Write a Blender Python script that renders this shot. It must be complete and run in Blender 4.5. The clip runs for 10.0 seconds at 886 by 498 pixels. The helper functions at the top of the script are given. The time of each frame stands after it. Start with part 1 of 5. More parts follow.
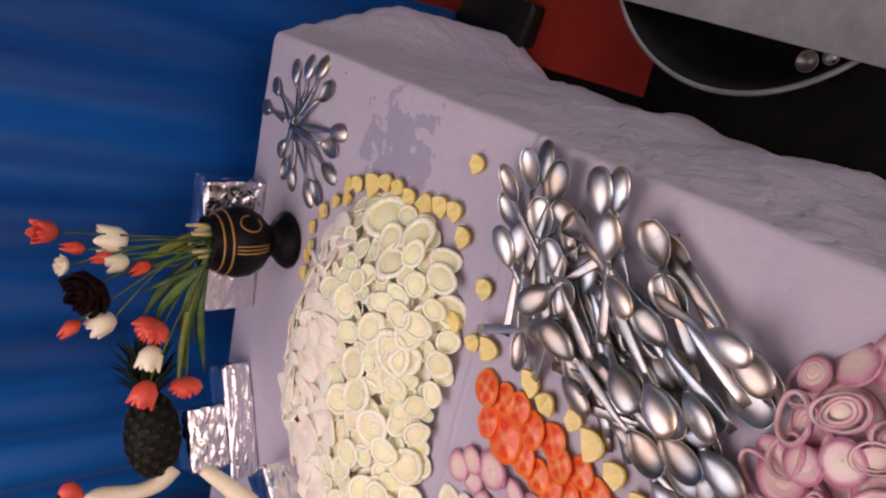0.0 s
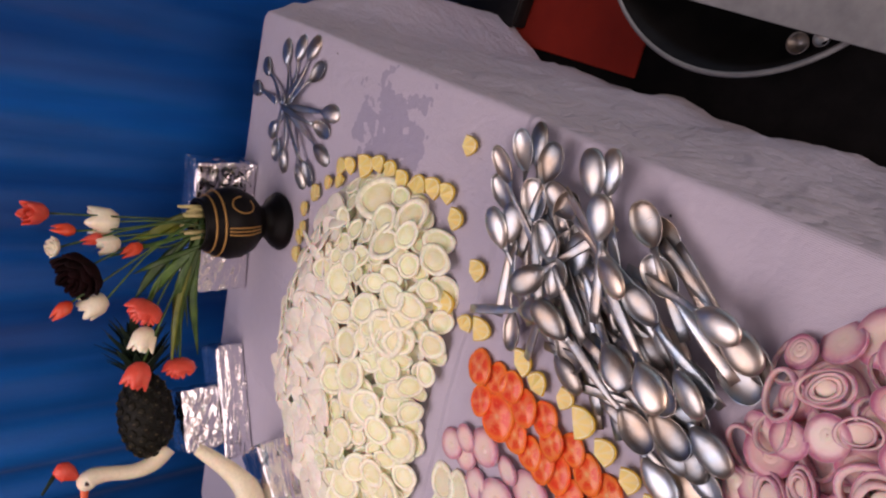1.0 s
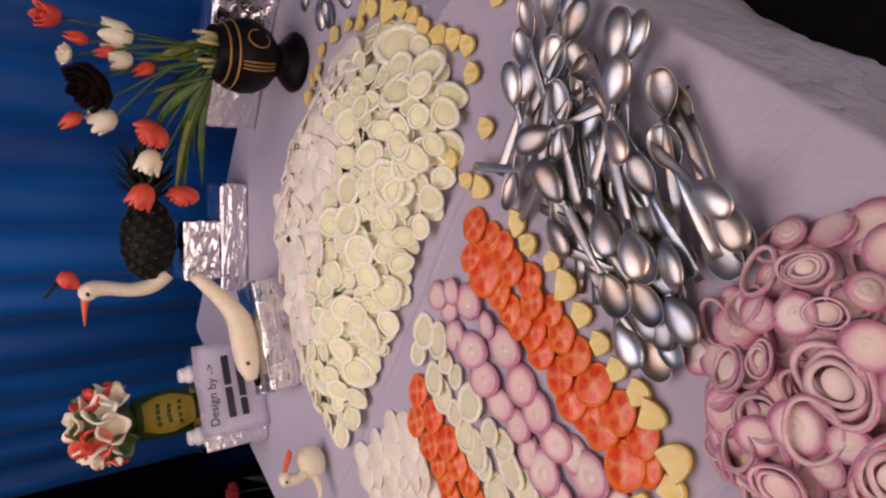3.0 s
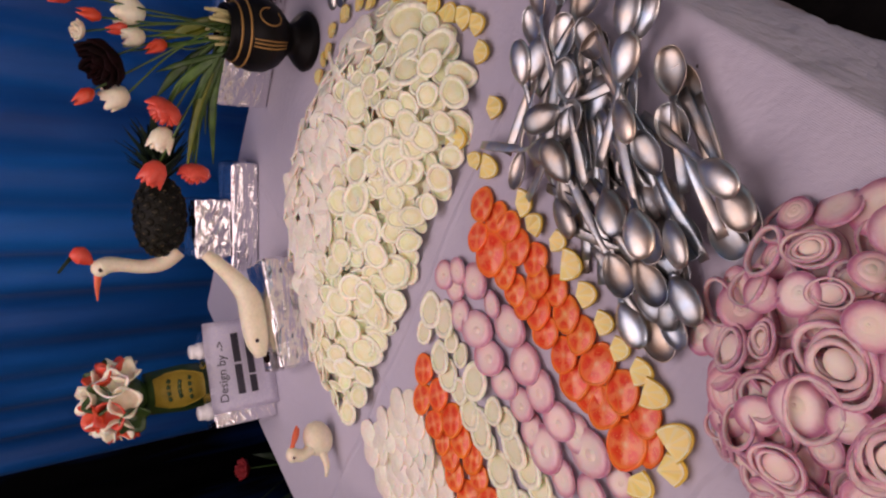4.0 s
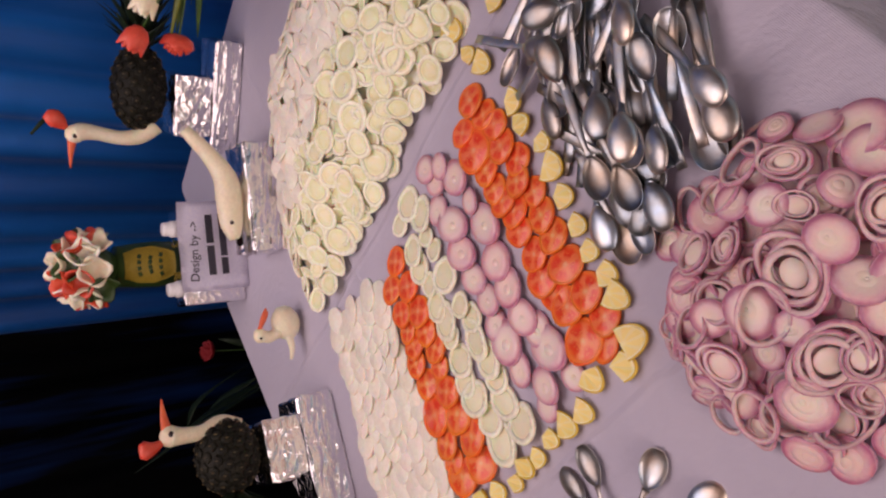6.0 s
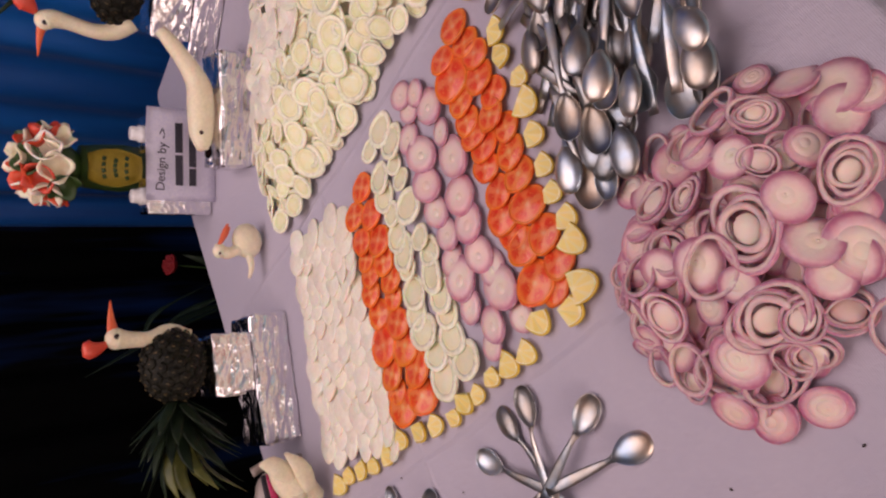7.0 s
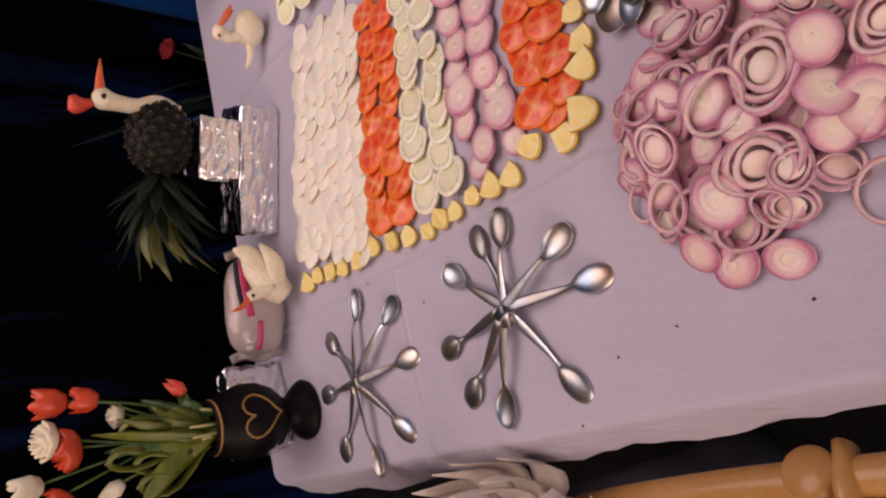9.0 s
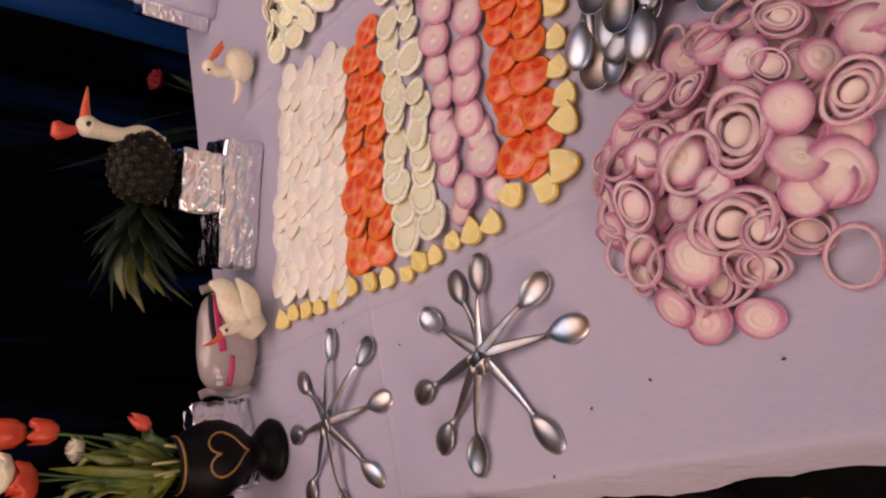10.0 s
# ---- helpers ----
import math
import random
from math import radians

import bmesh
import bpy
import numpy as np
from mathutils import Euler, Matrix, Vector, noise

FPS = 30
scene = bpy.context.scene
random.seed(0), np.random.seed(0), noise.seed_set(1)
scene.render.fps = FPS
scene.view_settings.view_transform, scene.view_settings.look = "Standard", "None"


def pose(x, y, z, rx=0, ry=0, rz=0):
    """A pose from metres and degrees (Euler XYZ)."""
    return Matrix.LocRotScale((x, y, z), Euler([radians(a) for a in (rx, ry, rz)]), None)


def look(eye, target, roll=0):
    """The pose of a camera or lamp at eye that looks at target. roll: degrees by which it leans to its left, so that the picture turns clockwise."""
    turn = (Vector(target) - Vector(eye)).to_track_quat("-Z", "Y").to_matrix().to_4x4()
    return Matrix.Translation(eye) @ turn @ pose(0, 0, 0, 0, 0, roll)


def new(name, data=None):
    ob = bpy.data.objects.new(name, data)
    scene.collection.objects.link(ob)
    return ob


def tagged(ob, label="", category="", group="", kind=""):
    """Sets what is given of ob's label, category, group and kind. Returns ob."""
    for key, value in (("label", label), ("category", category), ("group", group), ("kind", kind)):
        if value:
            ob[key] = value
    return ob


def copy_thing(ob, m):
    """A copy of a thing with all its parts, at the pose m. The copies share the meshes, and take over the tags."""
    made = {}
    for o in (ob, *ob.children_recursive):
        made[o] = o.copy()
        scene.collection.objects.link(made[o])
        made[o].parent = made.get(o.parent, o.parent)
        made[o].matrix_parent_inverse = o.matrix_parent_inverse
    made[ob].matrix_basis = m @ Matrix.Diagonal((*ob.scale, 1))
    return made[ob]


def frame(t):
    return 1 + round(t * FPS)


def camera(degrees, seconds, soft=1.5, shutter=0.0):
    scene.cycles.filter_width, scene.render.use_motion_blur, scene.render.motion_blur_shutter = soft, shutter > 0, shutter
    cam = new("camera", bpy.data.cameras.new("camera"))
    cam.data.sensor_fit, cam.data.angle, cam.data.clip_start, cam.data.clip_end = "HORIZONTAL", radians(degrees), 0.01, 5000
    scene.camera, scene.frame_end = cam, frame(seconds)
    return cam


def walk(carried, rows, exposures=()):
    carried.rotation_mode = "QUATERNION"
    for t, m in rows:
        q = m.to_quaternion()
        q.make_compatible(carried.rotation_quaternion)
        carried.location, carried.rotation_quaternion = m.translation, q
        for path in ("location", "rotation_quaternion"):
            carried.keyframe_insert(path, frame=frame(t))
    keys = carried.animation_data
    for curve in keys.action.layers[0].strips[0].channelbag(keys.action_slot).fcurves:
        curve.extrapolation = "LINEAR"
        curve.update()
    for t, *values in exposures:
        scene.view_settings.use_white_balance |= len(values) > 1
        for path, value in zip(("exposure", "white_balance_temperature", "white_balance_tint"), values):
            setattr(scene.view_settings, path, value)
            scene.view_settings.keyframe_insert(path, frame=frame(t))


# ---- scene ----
cam = camera(67.4, 10.0, soft=2.2)
EXPOSURES = [(0.0, 0.02, 6500, 10), (1.0, -0.02, 6500, 11), (2.5, -0.18, 6550, 12), (4.5, -0.24, 6600, 13), (7.0, -0.22, 6750, 13), (8.0, -0.27, 6850, 14), (9.0, -0.18, 7000, 14), (10.0, -0.22, 7050, 16)]
PATH = [
    (0, (1.465, -1.399, 1.406), (0.804, -0.014, 0.124), -93.1),
    (0.5, (1.472, -1.391, 1.408), (0.856, -0.022, 0.086), -93.5),
    (1, (1.466, -1.4, 1.414), (0.76, -0.057, 0.111), -94.6),
    (1.5, (1.454, -1.414, 1.414), (0.654, -0.071, 0.166), -94.3),
    (2, (1.44, -1.426, 1.414), (0.562, -0.142, 0.156), -94.5),
    (2.5, (1.434, -1.431, 1.414), (0.519, -0.177, 0.153), -94.2),
    (2.7, (1.429, -1.433, 1.413), (0.462, -0.232, 0.139), -94.9),
    (4, (1.422, -1.449, 1.409), (0.382, -0.265, 0.178), -94.6),
    (4.5, (1.417, -1.452, 1.404), (0.328, -0.326, 0.16), -95.8),
    (5, (1.413, -1.457, 1.406), (0.301, -0.356, 0.161), -95.8),
    (5.2, (1.415, -1.456, 1.407), (0.29, -0.369, 0.161), -95.9),
    (6.3, (1.391, -1.49, 1.428), (0.172, -0.56, 0.143), -94.5),
    (6.5, (1.39, -1.495, 1.402), (0.128, -0.592, 0.141), -94.8),
    (7, (1.382, -1.508, 1.391), (0.133, -0.659, 0.08), -91.6),
    (7.5, (1.367, -1.532, 1.39), (0.048, -0.806, 0.073), -90.4),
    (8, (1.362, -1.544, 1.381), (0.022, -0.911, 0.037), -90.5),
    (8.5, (1.358, -1.554, 1.382), (-0.003, -0.971, 0.037), -90.5),
    (9, (1.35, -1.568, 1.38), (-0.077, -1.09, 0.063), -91.3),
    (9.5, (1.352, -1.572, 1.378), (-0.037, -1.082, 0.024), -89.3),
    (10, (1.353, -1.565, 1.385), (0.011, -0.986, 0.02), -85.5),
]
walk(cam, [(t, look(eye, target, roll)) for t, eye, target, roll in PATH], EXPOSURES)

# ---- light ----
world = bpy.data.worlds.new("sky")
scene.world = world
world.use_nodes = True
wn = world.node_tree.nodes
wsky = wn.new("ShaderNodeTexSky")
wsky.sky_type, wsky.sun_disc = "NISHITA", False
wsky.sun_elevation, wsky.sun_rotation = radians(50), radians(120)
world.node_tree.links.new(wsky.outputs[0], wn["Background"].inputs[0])
wn["Background"].inputs[1].default_value = 0.08


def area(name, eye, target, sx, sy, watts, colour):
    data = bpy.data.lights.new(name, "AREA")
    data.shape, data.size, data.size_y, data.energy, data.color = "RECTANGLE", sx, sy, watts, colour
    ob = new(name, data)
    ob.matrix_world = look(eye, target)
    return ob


# Soft overhead area light, added; the roof opening around it is made up.
area("added_overhead_area", (0.50, -0.90, 2.55), (0.62, -1.05, 0.75), 1.7, 1.7, 30.0, (1.0, 0.79, 0.77))
# Added fill light behind the viewpoint; brightens faces turned to the camera.
area("added_front_fill", (2.5, -4.3, 1.5), (0.6, -0.8, 0.8), 2.4, 1.7, 64.0, (1.0, 0.80, 0.75))

# ---- materials ----


def nodes(name):
    m = bpy.data.materials.new(name)
    m.use_nodes = True
    nt = m.node_tree
    return m, nt, nt.nodes["Principled BSDF"]


def add(nt, kind, **inputs):
    n = nt.nodes.new(kind)
    for key, value in inputs.items():
        sock = n.inputs[int(key[1:])] if key[0] == "i" and key[1:].isdigit() else n.inputs[key]
        if isinstance(value, bpy.types.NodeSocket):
            nt.links.new(value, sock)
        else:
            sock.default_value = value
    return n


def calc(nt, op, a, b=0.0):
    n = add(nt, "ShaderNodeMath", i0=a, i1=b)
    n.operation = op
    return n.outputs[0]


def blend(nt, factor, a, b, mode="MIX"):
    n = nt.nodes.new("ShaderNodeMix")
    n.data_type, n.blend_type = "RGBA", mode
    for sock, value in ((n.inputs[0], factor), (n.inputs[6], a), (n.inputs[7], b)):
        if isinstance(value, bpy.types.NodeSocket):
            nt.links.new(value, sock)
        else:
            sock.default_value = value if isinstance(value, (int, float)) else (*value[:3], 1)
    return n.outputs[2]


def ramp(nt, factor, stops):
    n = add(nt, "ShaderNodeValToRGB", Fac=factor)
    e = n.color_ramp.elements
    while len(e) < len(stops):
        e.new(0.5)
    for el, (p, c) in zip(e, stops):
        el.position, el.color = p, (*c, 1)
    return n.outputs[0]


def coords(nt):
    """Object coordinates, shifted for each object."""
    co = nt.nodes.new("ShaderNodeTexCoord").outputs["Object"]
    rnd = nt.nodes.new("ShaderNodeObjectInfo").outputs["Random"]
    v = add(nt, "ShaderNodeVectorMath", i0=co, i1=(0, 0, 0))
    nt.links.new(calc(nt, "MULTIPLY", rnd, 7.0), v.inputs[1])
    return co, v.outputs[0], rnd


def noise_of(nt, vec, scale, detail=3.0, rough=0.6):
    return add(nt, "ShaderNodeTexNoise", Vector=vec, Scale=scale, Detail=detail, Roughness=rough).outputs["Fac"]


def bumped(nt, bsdf, height, strength, distance=0.002):
    b = add(nt, "ShaderNodeBump", Height=height, Strength=strength, Distance=distance)
    nt.links.new(b.outputs[0], bsdf.inputs["Normal"])


def plain(name, a, b, rough=0.5, metal=0.0, coarse=20.0, fine=180.0, bump=0.2, vary=0.15, sub=0.0, coat=0.0, dist=0.002, spec=0.5):
    """A surface that wanders between two colours at two scales, with grain relief."""
    m, nt, p = nodes(name)
    co, v, rnd = coords(nt)
    big, small = noise_of(nt, v, coarse), noise_of(nt, v, fine)
    mixed = blend(nt, ramp(nt, big, [(0.3, (0, 0, 0)), (0.7, (1, 1, 1))]), a, b)
    shade = calc(nt, "ADD", calc(nt, "MULTIPLY", small, 0.35), calc(nt, "ADD", calc(nt, "MULTIPLY", rnd, vary), 0.82 - vary / 2))
    shade_rgb = add(nt, "ShaderNodeCombineColor", i0=shade, i1=shade, i2=shade).outputs[0]
    nt.links.new(blend(nt, 1.0, mixed, shade_rgb, "MULTIPLY"), p.inputs["Base Color"])
    nt.links.new(calc(nt, "ADD", calc(nt, "MULTIPLY", small, 0.2), rough - 0.1), p.inputs["Roughness"])
    p.inputs["Metallic"].default_value = metal
    p.inputs["Coat Weight"].default_value = coat
    p.inputs["Specular IOR Level"].default_value = spec
    if sub:
        p.inputs["Subsurface Weight"].default_value = sub
        p.inputs["Subsurface Scale"].default_value = 0.004
    bumped(nt, p, small, bump, dist)
    return m


def radial(name, stops, radius, rough=0.3, spokes=0, spoke_colour=(1, 1, 1), lo=0.2, hi=0.8, seeds=None, sub=0.15, tint=None):
    """Cut flesh: colour by distance from the middle, with spokes and seeds."""
    m, nt, p = nodes(name)
    co, v, rnd = coords(nt)
    xyz = add(nt, "ShaderNodeSeparateXYZ", i0=co)
    x, y = xyz.outputs[0], xyz.outputs[1]
    r = calc(nt, "DIVIDE", calc(nt, "SQRT", calc(nt, "ADD", calc(nt, "MULTIPLY", x, x), calc(nt, "MULTIPLY", y, y))), radius)
    wob = noise_of(nt, v, 160.0)
    r2 = calc(nt, "ADD", r, calc(nt, "MULTIPLY", calc(nt, "SUBTRACT", wob, 0.5), 0.22))
    col = ramp(nt, r2, stops)
    if spokes:
        ang = add(nt, "ShaderNodeMath", i0=y, i1=x)
        ang.operation = "ARCTAN2"
        s = calc(nt, "COSINE", calc(nt, "ADD", calc(nt, "MULTIPLY", ang.outputs[0], float(spokes)), calc(nt, "MULTIPLY", wob, 2.5)))
        band = calc(nt, "MULTIPLY", calc(nt, "GREATER_THAN", r2, lo), calc(nt, "LESS_THAN", r2, hi))
        k = calc(nt, "MULTIPLY", calc(nt, "MULTIPLY", ramp(nt, s, [(0.0, (0, 0, 0)), (0.75, (1, 1, 1))]), band), 0.85)
        col = blend(nt, k, col, spoke_colour)
    if seeds:
        vor = add(nt, "ShaderNodeTexVoronoi", Vector=v, Scale=seeds[0]).outputs["Distance"]
        band = calc(nt, "MULTIPLY", calc(nt, "LESS_THAN", r2, seeds[2]), calc(nt, "LESS_THAN", vor, 0.28))
        col = blend(nt, calc(nt, "MULTIPLY", band, 0.7), col, seeds[1])
    if tint:
        col = blend(nt, calc(nt, "MULTIPLY", rnd, 0.7), col, blend(nt, 1.0, col, tint, "MULTIPLY"))
    nt.links.new(col, p.inputs["Base Color"])
    p.inputs["Roughness"].default_value = rough
    p.inputs["Subsurface Weight"].default_value = sub
    p.inputs["Subsurface Scale"].default_value = 0.004
    bumped(nt, p, noise_of(nt, v, 300.0), 0.25, 0.001)
    return m


def cloth_material():
    m, nt, p = nodes("lavender tablecloth")
    co, v, rnd = coords(nt)
    big, fine = noise_of(nt, co, 4.0), noise_of(nt, co, 60.0, 5.0)
    col = blend(nt, big, (0.49, 0.47, 0.60), (0.64, 0.585, 0.67))
    col = blend(nt, calc(nt, "MULTIPLY", fine, 0.25), col, (0.42, 0.38, 0.50))
    # a wet, blotched patch beside the heap of cut vegetables
    d = add(nt, "ShaderNodeVectorMath", i0=co, i1=(1.235, -0.53, 0.75))
    d.operation = "DISTANCE"
    near = calc(nt, "LESS_THAN", calc(nt, "ADD", d.outputs["Value"], calc(nt, "MULTIPLY", noise_of(nt, co, 17.0, 4.0), 0.30)), 0.235)
    wet = calc(nt, "MULTIPLY", near, calc(nt, "GREATER_THAN", noise_of(nt, co, 24.0, 2.0), 0.40))
    col = blend(nt, calc(nt, "MULTIPLY", wet, 0.55), col, (0.34, 0.32, 0.46))
    nt.links.new(col, p.inputs["Base Color"])
    nt.links.new(calc(nt, "SUBTRACT", 0.72, calc(nt, "MULTIPLY", wet, 0.5)), p.inputs["Roughness"])
    p.inputs["Sheen Weight"].default_value = 0.2
    weave = add(nt, "ShaderNodeTexWave", Vector=co, Scale=160.0, Distortion=1.5).outputs["Fac"]
    # pressed fold lines
    xyz = add(nt, "ShaderNodeSeparateXYZ", i0=co)
    wander = calc(nt, "MULTIPLY", calc(nt, "SUBTRACT", noise_of(nt, co, 5.0), 0.5), 0.03)
    for axis, at in ((0, 0.545), (1, -0.815), (1, -1.33)):
        off = calc(nt, "ABSOLUTE", calc(nt, "SUBTRACT", calc(nt, "ADD", xyz.outputs[axis], wander), at))
        line = calc(nt, "MULTIPLY", ramp(nt, calc(nt, "MULTIPLY", off, 120.0), [(0.0, (1, 1, 1)), (0.9, (0, 0, 0))]), 1.0)
        fine = calc(nt, "ADD", fine, line)
    h = calc(nt, "ADD", calc(nt, "MULTIPLY", weave, 0.12), calc(nt, "ADD", calc(nt, "MULTIPLY", noise_of(nt, co, 9.0, 4.0), 1.2), fine))
    # crumpled where it hangs
    low = calc(nt, "LESS_THAN", xyz.outputs[2], 0.742)
    ridge = calc(nt, "ABSOLUTE", calc(nt, "SUBTRACT", noise_of(nt, co, 11.0, 3.0), 0.5))
    h = calc(nt, "ADD", h, calc(nt, "MULTIPLY", calc(nt, "MULTIPLY", ridge, low), 9.0))
    bumped(nt, p, h, 0.40, 0.008)
    return m


def foil_material():
    m, nt, p = nodes("crumpled aluminium foil")
    co, v, rnd = coords(nt)
    p.inputs["Metallic"].default_value = 1.0
    p.inputs["Base Color"].default_value = (0.86, 0.84, 0.86, 1)
    h = calc(nt, "ADD", noise_of(nt, v, 38.0, 2.0, 0.5), calc(nt, "MULTIPLY", noise_of(nt, v, 150.0, 3.0, 0.6), 0.18))
    bumped(nt, p, h, 0.7, 0.010)
    nt.links.new(calc(nt, "ADD", calc(nt, "MULTIPLY", noise_of(nt, v, 30.0), 0.12), 0.07), p.inputs["Roughness"])
    return m


def steel_material():
    m, nt, p = nodes("worn stainless steel, reflections in colour")
    co, v, rnd = coords(nt)
    p.inputs["Metallic"].default_value = 1.0
    tone = calc(nt, "ADD", calc(nt, "MULTIPLY", noise_of(nt, v, 40.0), 0.34), calc(nt, "ADD", calc(nt, "MULTIPLY", rnd, 0.36), 0.12))
    # Pinkish and bluish reflections are painted in as a wandering tint.
    mirror_tint = calc(nt, "ADD", calc(nt, "MULTIPLY", noise_of(nt, v, 22.0), 1.15), 0.44)
    nt.links.new(add(nt, "ShaderNodeCombineColor", i0=calc(nt, "MULTIPLY", tone, mirror_tint), i1=tone, i2=calc(nt, "DIVIDE", tone, mirror_tint)).outputs[0], p.inputs["Base Color"])
    nt.links.new(calc(nt, "ADD", calc(nt, "MULTIPLY", noise_of(nt, v, 90.0, 5.0), 0.22), 0.27), p.inputs["Roughness"])
    bumped(nt, p, noise_of(nt, v, 250.0, 4.0), 0.06, 0.001)
    return m


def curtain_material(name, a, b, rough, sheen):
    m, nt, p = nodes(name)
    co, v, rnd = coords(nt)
    # Upright stretched noise puts the folds' light and dark bands into the colour.
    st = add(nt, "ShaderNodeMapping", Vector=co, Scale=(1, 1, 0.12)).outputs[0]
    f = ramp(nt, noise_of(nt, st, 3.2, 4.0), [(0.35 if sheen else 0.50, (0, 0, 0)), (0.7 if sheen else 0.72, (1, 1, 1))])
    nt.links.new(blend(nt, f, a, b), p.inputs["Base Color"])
    p.inputs["Roughness"].default_value = rough
    p.inputs["Sheen Weight"].default_value = sheen
    p.inputs["Specular IOR Level"].default_value = 0.5 if sheen else 0.1
    bumped(nt, p, calc(nt, "ADD", noise_of(nt, st, 25.0, 4.0), calc(nt, "MULTIPLY", noise_of(nt, co, 300.0), 0.3)), 0.3, 0.01)
    return m


CLOTH, FOIL, STEEL = cloth_material(), foil_material(), steel_material()
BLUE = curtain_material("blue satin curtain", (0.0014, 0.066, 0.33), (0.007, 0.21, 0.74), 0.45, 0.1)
# Blue cloth in low light: its darkness is put into the colour.
SHADED_NAVY = curtain_material("navy curtain, shade in colour", (0.0008, 0.0009, 0.0014), (0.004, 0.042, 0.20), 0.9, 0.0)
FLOOR = plain("dark carpet", (0.006, 0.006, 0.007), (0.012, 0.011, 0.012), 0.9, bump=0.5, spec=0.15)
REDMAT = plain("red carpet", (0.45, 0.03, 0.012), (0.32, 0.02, 0.01), 0.8, coarse=6, bump=0.4)
PALE = plain("pale tent cloth", (0.62, 0.50, 0.49), (0.68, 0.58, 0.56), 0.8, coarse=3)
EARTH = plain("pale dusty ground", (0.40, 0.36, 0.25), (0.30, 0.27, 0.19), 0.9, coarse=8)
CUKE = radial("cut cucumber flesh", [(0.0, (0.95, 0.90, 0.62)), (0.38, (0.93, 0.89, 0.55)), (0.50, (0.85, 0.82, 0.48)), (0.64, (0.91, 0.89, 0.56)), (0.80, (0.97, 0.95, 0.72))],
              0.023, 0.32, 3, (0.93, 0.91, 0.64), 0.1, 0.5, (420.0, (0.95, 0.93, 0.71), 0.58), 0.35)
CUKE_THIN = radial("thin wet cucumber flesh", [(0.0, (0.92, 0.87, 0.64)), (0.42, (0.90, 0.85, 0.60)), (0.60, (0.86, 0.82, 0.54)), (0.76, (0.92, 0.88, 0.65)), (0.86, (0.98, 0.96, 0.80))],
                   0.023, 0.26, 3, (0.87, 0.85, 0.62), 0.1, 0.5, (420.0, (0.92, 0.88, 0.68), 0.62), 0.3)
CUKE_RIM = plain("peeled cucumber rim", (0.99, 0.97, 0.80), (0.97, 0.95, 0.68), 0.28, coarse=60, bump=0.08, sub=0.2)
RADISH = plain("cut white radish", (0.95, 0.87, 0.73), (0.97, 0.92, 0.80), 0.4, coarse=60, bump=0.1, vary=0.1, sub=0.25)
CREAM = plain("carved white radish", (0.80, 0.70, 0.50), (0.86, 0.78, 0.60), 0.45, coarse=30, bump=0.15, sub=0.25)
TOMATO = radial("cut tomato flesh", [(0.0, (0.94, 0.42, 0.24)), (0.20, (0.92, 0.20, 0.08)), (0.45, (0.80, 0.050, 0.020)), (0.72, (0.88, 0.085, 0.028)), (0.86, (0.95, 0.20, 0.05))],
                0.024, 0.16, 4, (0.94, 0.22, 0.09), 0.15, 0.8, (330.0, (0.93, 0.32, 0.10), 0.66), 0.3, (1.0, 1.5, 1.1))
TOMATO_SKIN = plain("tomato skin", (0.92, 0.11, 0.03), (0.95, 0.30, 0.03), 0.25, coarse=40, bump=0.05, vary=0.2, coat=0.2)
ONION = radial("cut red onion", [(0.0, (0.92, 0.80, 0.66)), (0.42, (0.90, 0.76, 0.68)), (0.66, (0.85, 0.63, 0.62)), (0.86, (0.70, 0.40, 0.47)), (1.0, (0.55, 0.20, 0.33))],
               0.0285, 0.28, 0, sub=0.35, tint=(0.97, 0.80, 0.86))
ONION_SKIN = plain("red onion skin layer", (0.56, 0.20, 0.33), (0.72, 0.42, 0.50), 0.3, coarse=90, bump=0.1, vary=0.25, sub=0.35)
ONION_PALE = plain("pale onion layer", (0.80, 0.62, 0.58), (0.72, 0.48, 0.52), 0.3, coarse=60, bump=0.1, vary=0.2, sub=0.35)
LEMON = radial("cut lemon flesh", [(0.0, (0.95, 0.84, 0.46)), (0.25, (0.93, 0.74, 0.22)), (0.78, (0.90, 0.70, 0.20)), (0.88, (0.95, 0.88, 0.58))],
               0.029, 0.35, 8, (0.88, 0.74, 0.32), 0.15, 0.85, None, 0.2)
LEMON_RIND = plain("lemon rind", (0.74, 0.47, 0.04), (0.68, 0.50, 0.07), 0.4, coarse=40, bump=0.3)
BLACK = plain("black glazed vase", (0.002, 0.002, 0.0025), (0.006, 0.004, 0.004), 0.48, coarse=25, bump=0.1, spec=0.14)
GOLD = plain("gold paint", (0.32, 0.17, 0.045), (0.42, 0.24, 0.07), 0.45, 0.4, coarse=60, bump=0.2)
STRAW = plain("pale cut stalks", (0.50, 0.42, 0.20), (0.36, 0.34, 0.12), 0.6, coarse=50)
LEAF = plain("green leaf", (0.020, 0.055, 0.010), (0.075, 0.14, 0.025), 0.4, coarse=35, bump=0.2, vary=0.5)
LEAF_LIGHT = plain("yellow-green leaf", (0.075, 0.105, 0.008), (0.17, 0.19, 0.02), 0.4, coarse=35, bump=0.2, vary=0.4)
DARKLEAF = plain("dark pineapple leaf", (0.005, 0.011, 0.006), (0.014, 0.026, 0.010), 0.5, coarse=30, bump=0.2, vary=0.4, spec=0.2)
OLIVE = plain("yellowing pineapple leaf", (0.04, 0.052, 0.010), (0.13, 0.13, 0.025), 0.5, coarse=30, bump=0.2)
PINE = plain("dark pineapple skin", (0.003, 0.004, 0.003), (0.015, 0.013, 0.007), 0.6, coarse=90, bump=0.5, vary=0.5, spec=0.2)
